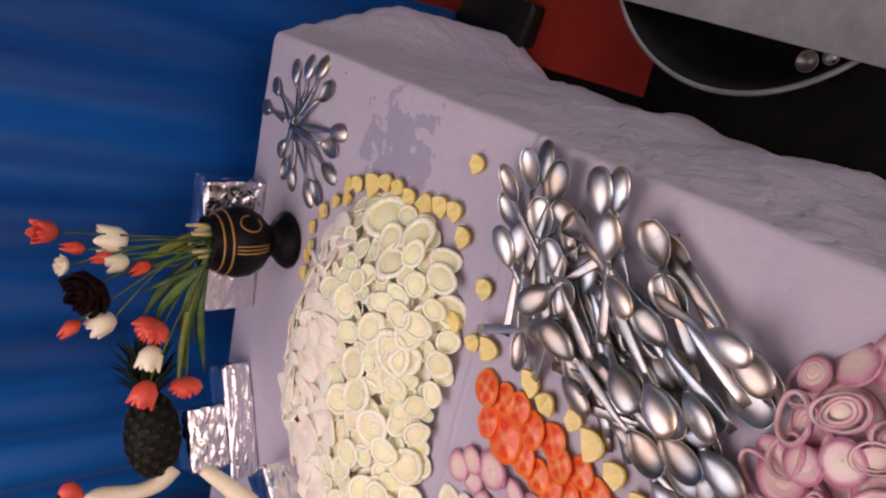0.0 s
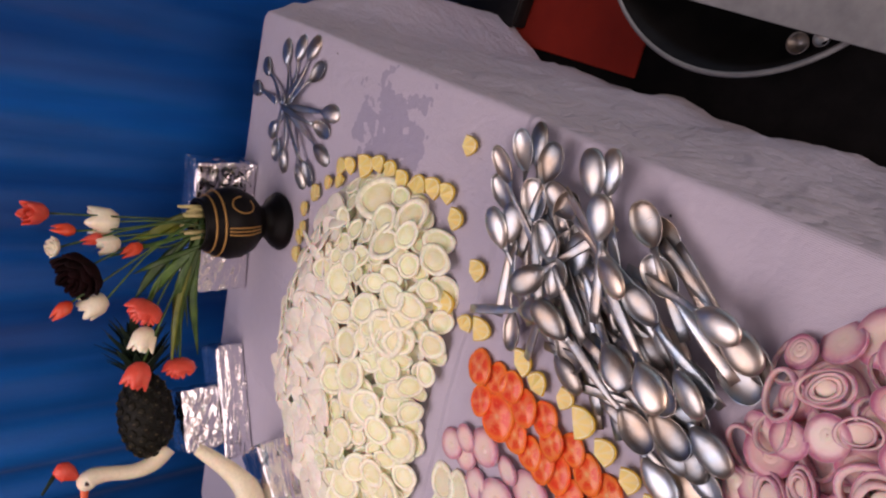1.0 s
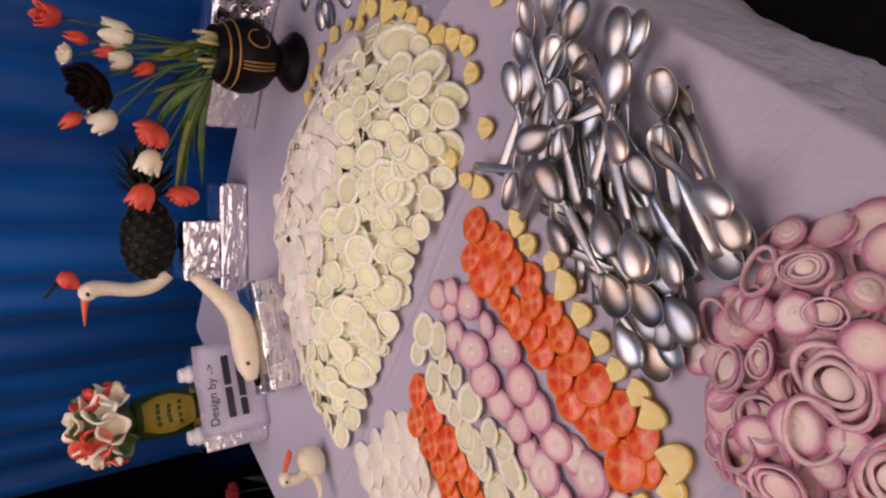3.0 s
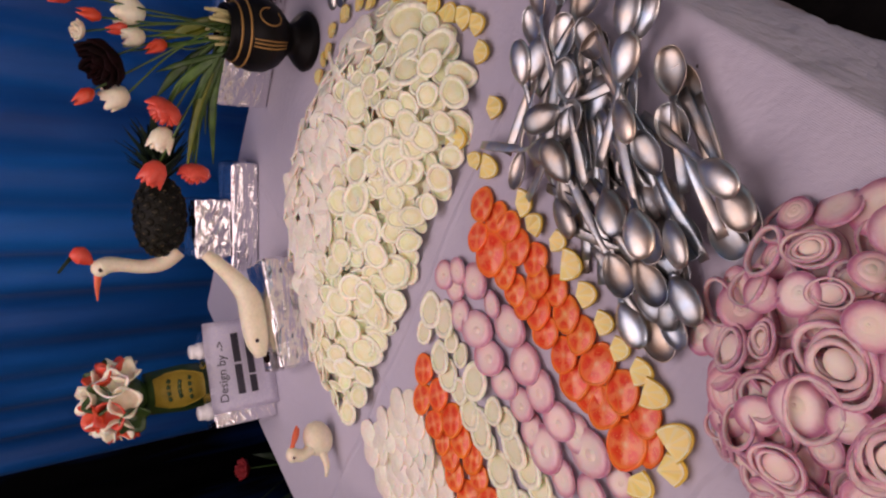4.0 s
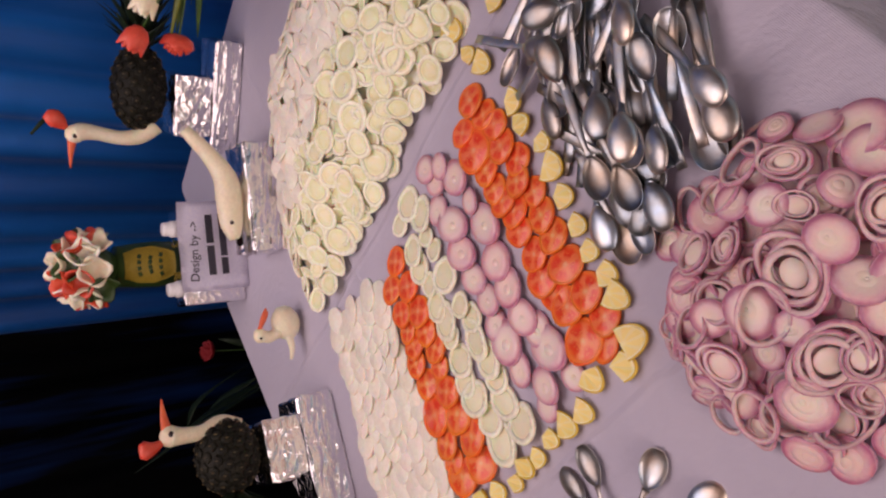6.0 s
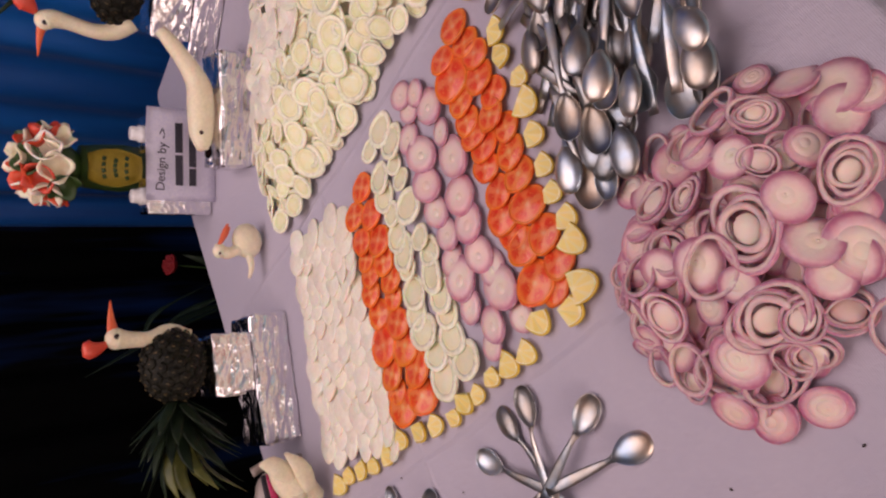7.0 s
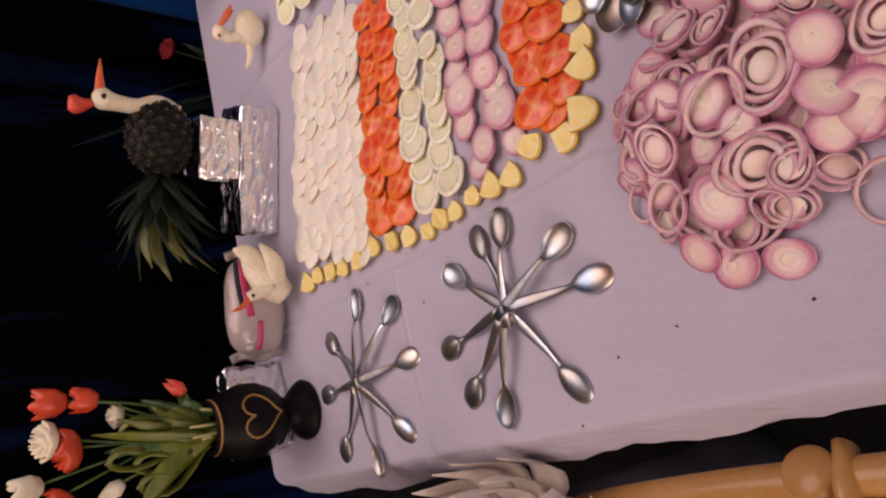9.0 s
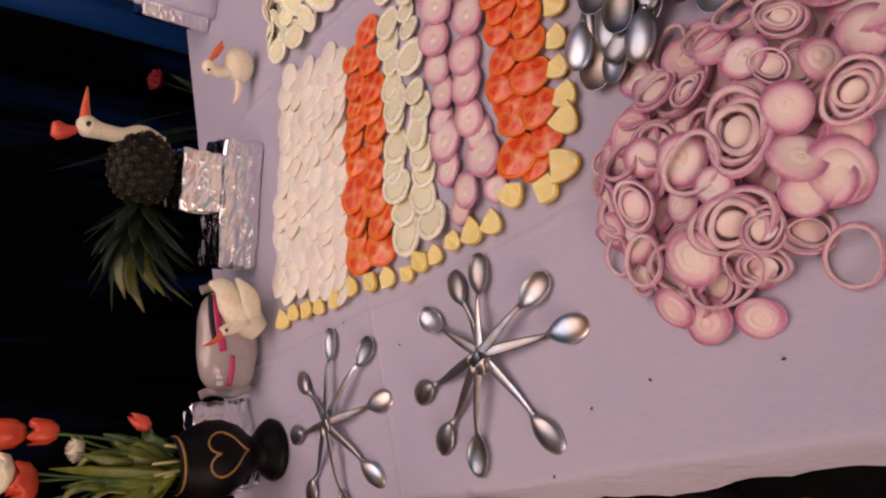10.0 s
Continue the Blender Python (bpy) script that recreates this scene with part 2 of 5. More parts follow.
PINE_TIP = plain("dry pineapple eye tip", (0.07, 0.055, 0.025), (0.16, 0.11, 0.05), 0.6, coarse=60, bump=0.4)
RED = plain("carved red petal", (0.62, 0.055, 0.03), (0.72, 0.10, 0.06), 0.4, coarse=40, bump=0.15, sub=0.1)
CORAL = plain("carved coral petal", (0.66, 0.085, 0.03), (0.58, 0.05, 0.018), 0.4, coarse=40, bump=0.15, sub=0.1)
DEEP_RED = plain("deep red petal", (0.20, 0.006, 0.010), (0.28, 0.012, 0.016), 0.6, coarse=40)
MAROON = plain("dark maroon petal", (0.003, 0.001, 0.001), (0.012, 0.002, 0.003), 0.8, spec=0.1, coarse=40)
IVORY = plain("carved ivory petal", (0.80, 0.72, 0.52), (0.84, 0.78, 0.62), 0.4, coarse=40, bump=0.1, sub=0.2)
CARROT = plain("carved carrot", (0.76, 0.16, 0.06), (0.66, 0.10, 0.04), 0.4, coarse=60)
PAPER = plain("lavender printed paper", (0.88, 0.85, 0.96), (0.92, 0.89, 0.98), 0.7, coarse=15, bump=0.1)
INK = plain("black ink", (0.02, 0.018, 0.03), (0.04, 0.035, 0.05), 0.6)
WHITECAP = plain("white plastic cap", (0.78, 0.76, 0.76), (0.72, 0.70, 0.70), 0.35, bump=0.05)
MELON = plain("carved yellow melon", (0.66, 0.48, 0.06), (0.56, 0.40, 0.05), 0.45, coarse=30, bump=0.2)
RIND = plain("dark green melon rind", (0.02, 0.05, 0.012), (0.05, 0.09, 0.02), 0.4, coarse=30)
EYE = plain("black seed eye", (0.01, 0.006, 0.006), (0.03, 0.01, 0.01), 0.3)
IRON = plain("blackened iron", (0.012, 0.012, 0.013), (0.03, 0.03, 0.03), 0.45, 0.6, coarse=8, bump=0.2)
ZINC = plain("stained grey sheet", (0.38, 0.39, 0.40), (0.24, 0.25, 0.26), 0.6, 0.0, coarse=9, fine=60, bump=0.3)
CANE = plain("varnished cane", (0.55, 0.30, 0.09), (0.44, 0.22, 0.06), 0.4, coarse=12, bump=0.15, coat=0.3)
DRIED = plain("dried ivory leaf", (0.86, 0.78, 0.68), (0.78, 0.68, 0.60), 0.7, coarse=30, bump=0.3, vary=0.25)
GREY = plain("grey packing", (0.10, 0.10, 0.11), (0.06, 0.06, 0.07), 0.7)
PINK = plain("pink printed film", (0.62, 0.05, 0.18), (0.55, 0.04, 0.14), 0.25)


def film_material():
    m, nt, p = nodes("clear plastic film")
    co, v, rnd = coords(nt)
    p.inputs["Base Color"].default_value = (0.56, 0.47, 0.43, 1)
    p.inputs["Roughness"].default_value = 0.16
    p.inputs["Transmission Weight"].default_value = 0.25
    p.inputs["Coat Weight"].default_value = 0.6
    bumped(nt, p, noise_of(nt, v, 35.0, 4.0), 0.6, 0.008)
    return m


FILM = film_material()

# ---- mesh helpers ----


def as_mesh(name, bm, material, smooth=True):
    bmesh.ops.recalc_face_normals(bm, faces=bm.faces)
    me = bpy.data.meshes.new(name)
    bm.to_mesh(me)
    bm.free()
    me.materials.append(material)
    for poly in me.polygons:
        poly.use_smooth = smooth
    return me


def part(name, bm, material, parent=None, label="", smooth=True):
    ob = new(name, as_mesh(name, bm, material, smooth))
    ob.parent = parent
    return tagged(ob, label)


def piece(name, mesh, parent, m):
    ob = new(name, mesh)
    ob.parent, ob.matrix_basis = parent, m
    return ob


def thing(name, label, category, group="", m=None):
    ob = new(name)
    ob.empty_display_size = 0.02
    if m is not None:
        ob.matrix_basis = m
    return tagged(ob, label, category, group)


def setting(name, bm, material, label="", category="", smooth=False):
    return tagged(part(name, bm, material, None, label, smooth), category=category, kind="structure")


def lathe(bm, prof, seg=24, sx=1.0, sy=1.0, shape=None, m=None):
    """A turned form from (radius, height) pairs; shape(angle, step) may scale the radius."""
    rings = []
    for k, (r, z) in enumerate(prof):
        if r == 0:
            rings.append([bm.verts.new((0, 0, z))])
            continue
        ring = []
        for i in range(seg):
            a = math.tau * i / seg
            q = r * (shape(a, k) if shape else 1)
            ring.append(bm.verts.new((q * sx * math.cos(a), q * sy * math.sin(a), z)))
        rings.append(ring)
    for a, b in zip(rings, rings[1:]):
        for i in range(seg):
            j = (i + 1) % seg
            if len(a) == 1 and len(b) > 1:
                bm.faces.new((a[0], b[i], b[j]))
            elif len(b) == 1 and len(a) > 1:
                bm.faces.new((a[i], a[j], b[0]))
            elif len(a) > 1:
                bm.faces.new((a[i], a[j], b[j], b[i]))
    made = [v for ring in rings for v in ring]
    if m is not None:
        bmesh.ops.transform(bm, matrix=m, verts=made)
    return made


def sweep(bm, pts, widths, thick, upward=(0, 0, 1), seg=8):
    """A tube along pts with an oval section; closed ends."""
    pts = [Vector(p) for p in pts]
    rings = []
    for k, p in enumerate(pts):
        t = (pts[min(k + 1, len(pts) - 1)] - pts[max(k - 1, 0)]).normalized()
        side = t.cross(Vector(upward))
        side = side.normalized() if side.length > 1e-4 else t.orthogonal().normalized()
        n = side.cross(t).normalized()
        rings.append([bm.verts.new(p + side * widths[k] * math.cos(math.tau * i / seg) + n * thick[k] * math.sin(math.tau * i / seg)) for i in range(seg)])
    for a, b in zip(rings, rings[1:]):
        for i in range(seg):
            j = (i + 1) % seg
            bm.faces.new((a[i], a[j], b[j], b[i]))
    bm.faces.new(rings[0][::-1])
    bm.faces.new(rings[-1])


def curve(points, n):
    """n points on a smooth line through the given ones."""
    P = [Vector(p) for p in points]
    P = [2 * P[0] - P[1]] + P + [2 * P[-1] - P[-2]]
    out = []
    for i in range(n):
        u = i / (n - 1) * (len(P) - 3)
        k = min(int(u), len(P) - 4)
        f = u - k
        a, b, c, d = P[k : k + 4]
        out.append(0.5 * (2 * b + (c - a) * f + (2 * a - 5 * b + 4 * c - d) * f * f + (3 * b - a - 3 * c + d) * f ** 3))
    return out


def lerps(values, n):
    return [float(v) for v in np.interp(np.linspace(0, 1, n), np.linspace(0, 1, len(values)), values)]


def block(bm, sx, sy, sz, bevel=0.004, m=None, seg=2):
    """A box standing on z = 0 with rounded edges."""
    made = bmesh.ops.create_cube(bm, size=1.0, matrix=Matrix.Translation((0, 0, sz / 2)) @ Matrix.Diagonal((sx, sy, sz, 1)))["verts"]
    if bevel:
        edges = list({e for v in made for e in v.link_edges})
        bmesh.ops.bevel(bm, geom=edges, offset=bevel, segments=seg, affect="EDGES", profile=0.5)
        made = [v for v in bm.verts if v.is_valid]
    if m is not None:
        bmesh.ops.transform(bm, matrix=m, verts=made)


def ball(bm, rx, ry, rz, m=None, seg=16):
    made = bmesh.ops.create_uvsphere(bm, u_segments=seg, v_segments=max(6, seg // 2), radius=1.0)["verts"]
    bmesh.ops.transform(bm, matrix=(m or Matrix()) @ Matrix.Diagonal((rx, ry, rz, 1)), verts=made)


used = set()


def put(ob, m):
    """Sets the thing at m the first time, and a copy of it after that."""
    if ob.name in used:
        return copy_thing(ob, m)
    used.add(ob.name)
    ob.matrix_basis = m
    return ob


def tilted(x, y, z, normal, turn, size=1.0, stretch=1.0, along=None):
    """A pose with its z along normal, turned about it, or with its x along a given way."""
    if along is not None:
        n = Vector(normal).normalized()
        side = n.cross(along).normalized()
        q = Matrix((side.cross(n), side, n)).transposed().to_4x4()
        return Matrix.Translation((x, y, z)) @ q @ pose(0, 0, 0, 0, 0, turn) @ Matrix.Diagonal((size, size * stretch, size, 1))
    q = Vector(normal).normalized().to_track_quat("Z", "Y").to_matrix().to_4x4()
    return Matrix.Translation((x, y, z)) @ q @ pose(0, 0, 0, 0, 0, turn) @ Matrix.Diagonal((size, size * stretch, size, 1))


TOP = 0.75  # the table's height
TX, TY = 1.345, -1.622  # its sides run from the far corner along +x and -y
rng = random.Random(7)

# ---- setting ----


def slab(x0, y0, x1, y1, z0, z1):
    bm = bmesh.new()
    block(bm, x1 - x0, y1 - y0, z1 - z0, 0, Matrix.Translation(((x0 + x1) / 2, (y0 + y1) / 2, z0)))
    return bm


setting("floor", slab(-2.5, -5.0, 5.0, 2.5, -0.08, 0.0), FLOOR, "dark carpeted tent floor", "floor")
setting("ground", slab(1.0, 1.0, 2.6, 2.4, 0.0, 0.006), EARTH, "pale dusty ground beyond the curtain", "ground")
# Unseen walls, added to close the place and warm the reflections.
setting("wall_south", slab(-2.5, -5.1, 5.0, -5.0, 0.0, 3.0), PALE, "unseen pale pink wall closing the tent", "wall")
setting("wall_north", slab(-2.5, 2.5, 5.0, 2.6, 0.0, 3.0), PALE, "unseen pale pink wall closing the tent", "wall")
setting("wall_east_low", slab(5.0, -5.0, 5.1, 2.5, 0.0, 0.6), PALE, "unseen pale pink wall closing the tent", "wall")
setting("wall_east_high", slab(5.0, -5.0, 5.1, 2.5, 2.4, 3.0), PALE, "unseen pale pink wall closing the tent", "wall")
setting("wall_west", slab(-2.6, -5.1, -2.5, 2.6, 0.0, 3.0), SHADED_NAVY, "unseen dark wall closing the tent", "wall")
# Unseen roof; its hole is added for the overhead lamp.
ceiling = bmesh.new()
for x0, y0, x1, y1 in ((-2.5, -5.0, -0.6, 2.5), (1.4, -5.0, 5.0, 2.5), (-0.6, -5.0, 1.4, -1.85), (-0.6, 0.15, 1.4, 2.5)):
    block(ceiling, x1 - x0, y1 - y0, 0.05, 0, Matrix.Translation(((x0 + x1) / 2, (y0 + y1) / 2, 0)))
for v in ceiling.verts:
    v.co.z += 2.6 if v.co.z < 2.0 else 0.0
setting("ceiling", ceiling, PALE, "unseen pale tent roof, cut open for the overhead lamp", "ceiling")


def curtain(name, a, b, z0, z1, material, label, folds, depth, seed, slant=0.0):
    """A hanging cloth from a to b with uneven vertical folds, 3 mm thick."""
    r = random.Random(seed)
    a, b = Vector((*a, 0)), Vector((*b, 0))
    along = b - a
    n = Vector((-along.y, along.x, 0)).normalized()
    waves = [(folds * r.uniform(0.5, 2.2), r.uniform(0, 6.3), r.uniform(0.3, 1.0)) for _ in range(5)]
    bm = bmesh.new()
    rows = []
    cols, steps = 150, 14
    for j in range(steps + 1):
        w = j / steps
        row = []
        for i in range(cols + 1):
            u = i / cols
            d = sum(g * math.sin(math.tau * f * (u + slant * w * u) + p + 0.5 * w) for f, p, g in waves) / 3.2
            d = math.copysign(abs(d) ** 0.8, d) * depth * (1.1 - 0.35 * w)
            q = a + along * u + n * d
            row.append(bm.verts.new((q.x, q.y, z0 + (z1 - z0) * w)))
        rows.append(row)
    for ra, rb in zip(rows, rows[1:]):
        for i in range(cols):
            bm.faces.new((ra[i], ra[i + 1], rb[i + 1], rb[i]))
    bmesh.ops.solidify(bm, geom=bm.faces[:], thickness=0.003)
    ob = part(name, bm, material, None, label)
    return tagged(ob, category="curtain", kind="structure")


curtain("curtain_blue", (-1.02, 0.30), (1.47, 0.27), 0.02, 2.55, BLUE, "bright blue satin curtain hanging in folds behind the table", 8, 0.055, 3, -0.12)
curtain("curtain_dark", (-1.00, -3.2), (-1.02, 0.32), 0.02, 2.55, SHADED_NAVY, "dark curtain in deep folds behind the table, shade in its colour", 9, 0.08, 5)

# red carpet strip on the floor
bm = bmesh.new()
block(bm, 1.2, 1.42, 0.008, 0.003, Matrix.Translation((1.98, 0.27, 0.001)))
tagged(part("floor_mat", bm, REDMAT, None, "red carpet mat lying on the dark floor", False), category="mat")


def crate(m):
    """A low black box, half under the cloth's end."""
    t = thing("storage_box", "low black box standing on the red mat", "box", m=m)
    bm = bmesh.new()
    block(bm, 0.11, 0.28, 0.05, 0.008)
    part("body", bm, IRON, t)
    bm = bmesh.new()
    block(bm, 0.118, 0.29, 0.010, 0.004, Matrix.Translation((0, 0, 0.052)))
    part("lid", bm, IRON, t)


crate(pose(1.49, 0.08, 0.01, 0, 0, -6))

# ---- table and cloth ----


def table():
    t = thing("table", "rectangular table hidden under a lavender cloth", "table")
    bm = bmesh.new()
    block(bm, TX - 0.02, -TY - 0.02, 0.03, 0.004, Matrix.Translation((TX / 2, TY / 2, TOP - 0.036)))
    part("tabletop", bm, CANE, t)
    for x in (0.06, TX - 0.06):
        for y in (-0.06, TY + 0.06):
            bm = bmesh.new()
            block(bm, 0.04, 0.04, TOP - 0.036, 0.004, Matrix.Translation((x, y, 0)))
            part("leg", bm, IRON, t)


table()


def tablecloth():
    """The cloth: flat top with slight creases, rounded edge, hanging sides in folds."""
    bm = bmesh.new()
    per = []
    step, rad = 0.02, 0.03
    corners = [((rad, TY + rad), 180), ((TX - rad, TY + rad), 270), ((TX - rad, -rad), 0), ((rad, -rad), 90)]
    for k, ((cx, cy), a0) in enumerate(corners):
        for i in range(7):
            a = radians(a0 + 90 * i / 6)
            per.append((Vector((cx + rad * math.cos(a), cy + rad * math.sin(a), 0)), Vector((math.cos(a), math.sin(a), 0))))
        nx, ny = corners[(k + 1) % 4][0]
        p, d = per[-1]
        a = radians(a0 + 90)
        q = Vector((nx + rad * math.cos(a), ny + rad * math.sin(a), 0))
        n = int((q - p).length / step)
        for i in range(1, n):
            per.append((p.lerp(q, i / n), d))
    levels = [(-0.012, 0.0), (-0.006, -0.001), (-0.002, -0.004), (0.0, -0.009)] + [(0.010 * (1 - math.exp(-n / 5)), -0.012 - 0.0275 * n) for n in range(1, 27)]
    rings = []
    for k, (out, z) in enumerate(levels):
        ring = []
        for i, (p, d) in enumerate(per):
            s = i * step
            f = min(1.0, max(0.0, -z - 0.01) / 0.5)
            fold = f * (0.012 * noise.noise((p.x * 4.5, p.y * 4.5, 3.0)) + 0.008 * math.sin(s * 21 + 3 * noise.noise((s, 0, 1))) + 0.010 * noise.noise((p.x * 16, p.y * 16, z * 5)))
            crease = 0.0025 * noise.noise((p.x * 6, p.y * 6, 8.0)) if k < 4 else 0.012 * noise.noise((p.x * 9, p.y * 9, z * 24)) * min(1.0, -z / 0.06) + 0.005 * noise.noise((p.x * 30, p.y * 30, z * 40)) * min(1.0, -z / 0.03)
            lift = 0.004 * noise.noise((p.x * 5, p.y * 5, 1.0)) if z > -0.02 else 0.0
            bulge = 0.085 * math.exp(-(((p.y - 0.03) / 0.12) ** 2)) * min(1.0, f * 1.6) if d.x > 0.4 else 0.0
            flare = 0.042 * min(1.0, max(0.0, -z - 0.004) / 0.10) * (0.85 + 0.15 * math.sin(p.x * 5)) if d.y < -0.5 else 0.0
            flare += 0.07 * min(1.0, -z / 0.35) * max(0.0, d.y) if d.y > 0.1 else 0.0
            q = p + d * (out + fold + crease + bulge + flare)
            ring.append(bm.verts.new((q.x, q.y, TOP + z + min(0.0, lift))))
        rings.append(ring)
    n = len(per)
    for a, b in zip(rings, rings[1:]):
        for i in range(n):
            j = (i + 1) % n
            bm.faces.new((a[i], a[j], b[j], b[i]))
    lid = bm.faces.new(rings[0])
    bmesh.ops.triangulate(bm, faces=[lid])
    ob = part("tablecloth", bm, CLOTH, None, "creased pale lavender cloth covering the table to the floor")
    tagged(ob, category="tablecloth")


tablecloth()

# ---- spoons ----


def spoon(label, group, material=STEEL):
    t = thing("spoon", label, "spoon", group)
    bm = bmesh.new()
    outer = [(math.sin(a) * 1.0, -0.0085 * math.cos(a)) for a in np.linspace(0, math.pi / 2, 8)]
    inner = [(r * 0.965, z * 0.93 + 0.0003) for r, z in outer[::-1]]
    lathe(bm, [(0 if r < 1e-6 else r, z) for r, z in outer + inner], 26, 0.0275, 0.0172, lambda a, k: 1.0 - 0.10 * math.cos(a) * abs(math.sin(a)))
    for v in bm.verts:
        if v.co.x > 0:
            v.co.y *= 1 - 0.25 * (v.co.x / 0.0275) ** 2
    part("bowl", bm, material, t)
    bm = bmesh.new()
    pts = curve([(0.0250, 0, -0.0004), (0.034, 0, 0.0030), (0.05, 0, 0.0048), (0.085, 0, 0.0045), (0.127, 0, 0.0035)], 12)
    sweep(bm, pts, lerps([0.0056, 0.0036, 0.0034, 0.0046, 0.0062, 0.0070, 0.0060], 12), lerps([0.0009, 0.0013, 0.0013, 0.0011, 0.001], 12), seg=8)
    part("handle", bm, material, t)
    return t


fan_spoon = spoon("steel spoon laid in a star of spoons on the cloth", "spoons in stars")
heap_spoon = spoon("steel spoon in a loose heap of spoons", "spoons in the heap")


def star(cx, cy, bowls, flips):
    """Spoons with their handles crossed at one point; bowls at (distance, degrees)."""
    for k, (d, a) in enumerate(bowls):
        x, y = cx + d * math.cos(radians(a)), cy + d * math.sin(radians(a))
        over = k in flips
        rise = 0.5 + 0.5 * (k % 4)
        m = pose(x, y, TOP + (0.0015 if over else 0.0090), 0, 0, a + 180) @ pose(0, 0, 0, 0, -2 - 2.2 * rise, 0)
        m = m @ pose(0, 0, 0, 180 if over else rng.uniform(-8, 8), 0, 0)
        if over:
            m = pose(x, y, TOP + 0.0030, 0, 0, a + 180) @ pose(0, 0, 0, 0, -8.5 - 1.2 * rise, 0) @ pose(0, 0, 0, 180, 0, 0)
        put(fan_spoon, m @ Matrix.Scale(1.01, 4))


star(0.774, -1.456, [(0.103, 107), (0.104, 81), (0.111, 29), (0.129, -1), (0.127, -60), (0.130, -114), (0.142, -141), (0.137, 189), (0.113, 142)], {0, 3, 4, 6, 7})
star(0.403, -1.480, [(0.127, 77), (0.148, 37), (0.131, 4), (0.124, -47), (0.130, -89), (0.138, -133), (0.119, 181), (0.109, 133)], {2, 3, 5, 6, 7})
star(1.182, -0.193, [(0.112, 27), (0.118, -1), (0.138, -22), (0.137, 68), (0.121, -43), (0.161, 91), (0.151, -79), (0.130, -93), (0.092, 136), (0.150, -111), (0.114, 179), (0.105, 162), (0.142, -148), (0.149, -134)],
     {0, 1, 2, 3, 5, 6, 8, 9, 10, 12})

SPOONS_BACK = [(1.238, -0.817, -132, 0, 0.015), (1.303, -0.838, -149, 0, 0.02), (1.318, -0.855, -171, 1, 0.012), (1.277, -0.819, -131, 0, 0.03),
    (1.304, -0.891, 177, 0, 0.026), (1.323, -0.976, -171, 1, 0.02), (1.316, -0.959, -158, 1, 0.03), (1.277, -1.061, -125, 0, 0.012),
    (1.286, -1.04, -137, 0, 0.022), (1.212, -0.86, -173, 1, 0.025), (1.199, -0.845, -143, 1, 0.034), (1.254, -0.886, -154, 0, 0.03),
    (1.256, -0.933, 176, 0, 0.022), (1.267, -0.923, -111, 0, 0.026), (1.214, -0.923, -134, 0, 0.03), (1.178, -0.955, 172, 0, 0.032),
    (1.162, -0.922, -37, 1, 0.04), (1.242, -1.079, -118, 0, 0.026)]
SPOONS_FRONT = [(1.206, -1.075, -116, 0, 0.036), (1.126, -0.939, 118, 1, 0.03), (1.076, -0.906, 18, 0, 0.022), (1.128, -0.969, -115, 1, 0.034),
    (1.098, -0.999, 69, 0, 0.022), (1.069, -1.005, 68, 1, 0.014), (1.279, -1.002, -170, 1, 0.052), (1.223, -1.035, 62, 1, 0.046),
    (1.208, -1.193, 58, 0, 0.012), (1.216, -1.182, 65, 1, 0.024), (1.183, -1.187, 66, 0, 0.012), (1.234, -1.162, 91, 1, 0.046),
    (1.125, -1.07, 58, 1, 0.032), (1.129, -1.125, 54, 0, 0.03), (1.134, -1.121, 57, 1, 0.044), (1.157, -1.157, 60, 0, 0.026),
    (1.148, -1.158, 61, 1, 0.034), (1.069, -1.116, 69, 0, 0.026)]
SPOONS_LOW = [(1.089, -1.153, 73, 0, 0.026), (1.026, -1.158, 69, 1, 0.012), (1.062, -1.198, 69, 0, 0.014), (1.1, -1.196, 70, 1, 0.02)]
for k in range(52):
    u, w = rng.random(), rng.gauss(0, 0.42)
    back = u < 0.42 and rng.random() < 0.6
    u = u if back else 0.36 + 0.64 * u
    x, y = 1.232 - 0.135 * u + 0.07 * w, -0.865 - 0.315 * u + 0.02 * w
    a = (225 + rng.gauss(0, 16)) if back else (66 + rng.gauss(0, 16))
    z = TOP + 0.009 + 0.010 * (k / 52)
    put(heap_spoon, pose(x, y, z, 0, 0, a) @ pose(0, 0, 0, rng.uniform(-14, 14), rng.uniform(-3, 4), 0) @ pose(0, 0, 0, rng.choice((0, 0, 180)), 0, 0) @ Matrix.Scale(1.04, 4))
# the upper spoons: bowl, way of the handle, hollow up or down, height
for x, y, a, over, z in SPOONS_BACK + SPOONS_FRONT + SPOONS_LOW:
    dip = 9.0 if z > 0.03 else 3.0
    turn = 180 + rng.uniform(-10, 10) if over else rng.uniform(-16, 16)
    put(heap_spoon, pose(x, y, TOP + z + 0.004, 0, 0, a) @ pose(0, 0, 0, rng.uniform(-10, 10), dip + rng.uniform(-2, 2), 0) @ pose(0, 0, 0, turn, 0, 0) @ Matrix.Scale(rng.uniform(0.97, 1.08), 4))

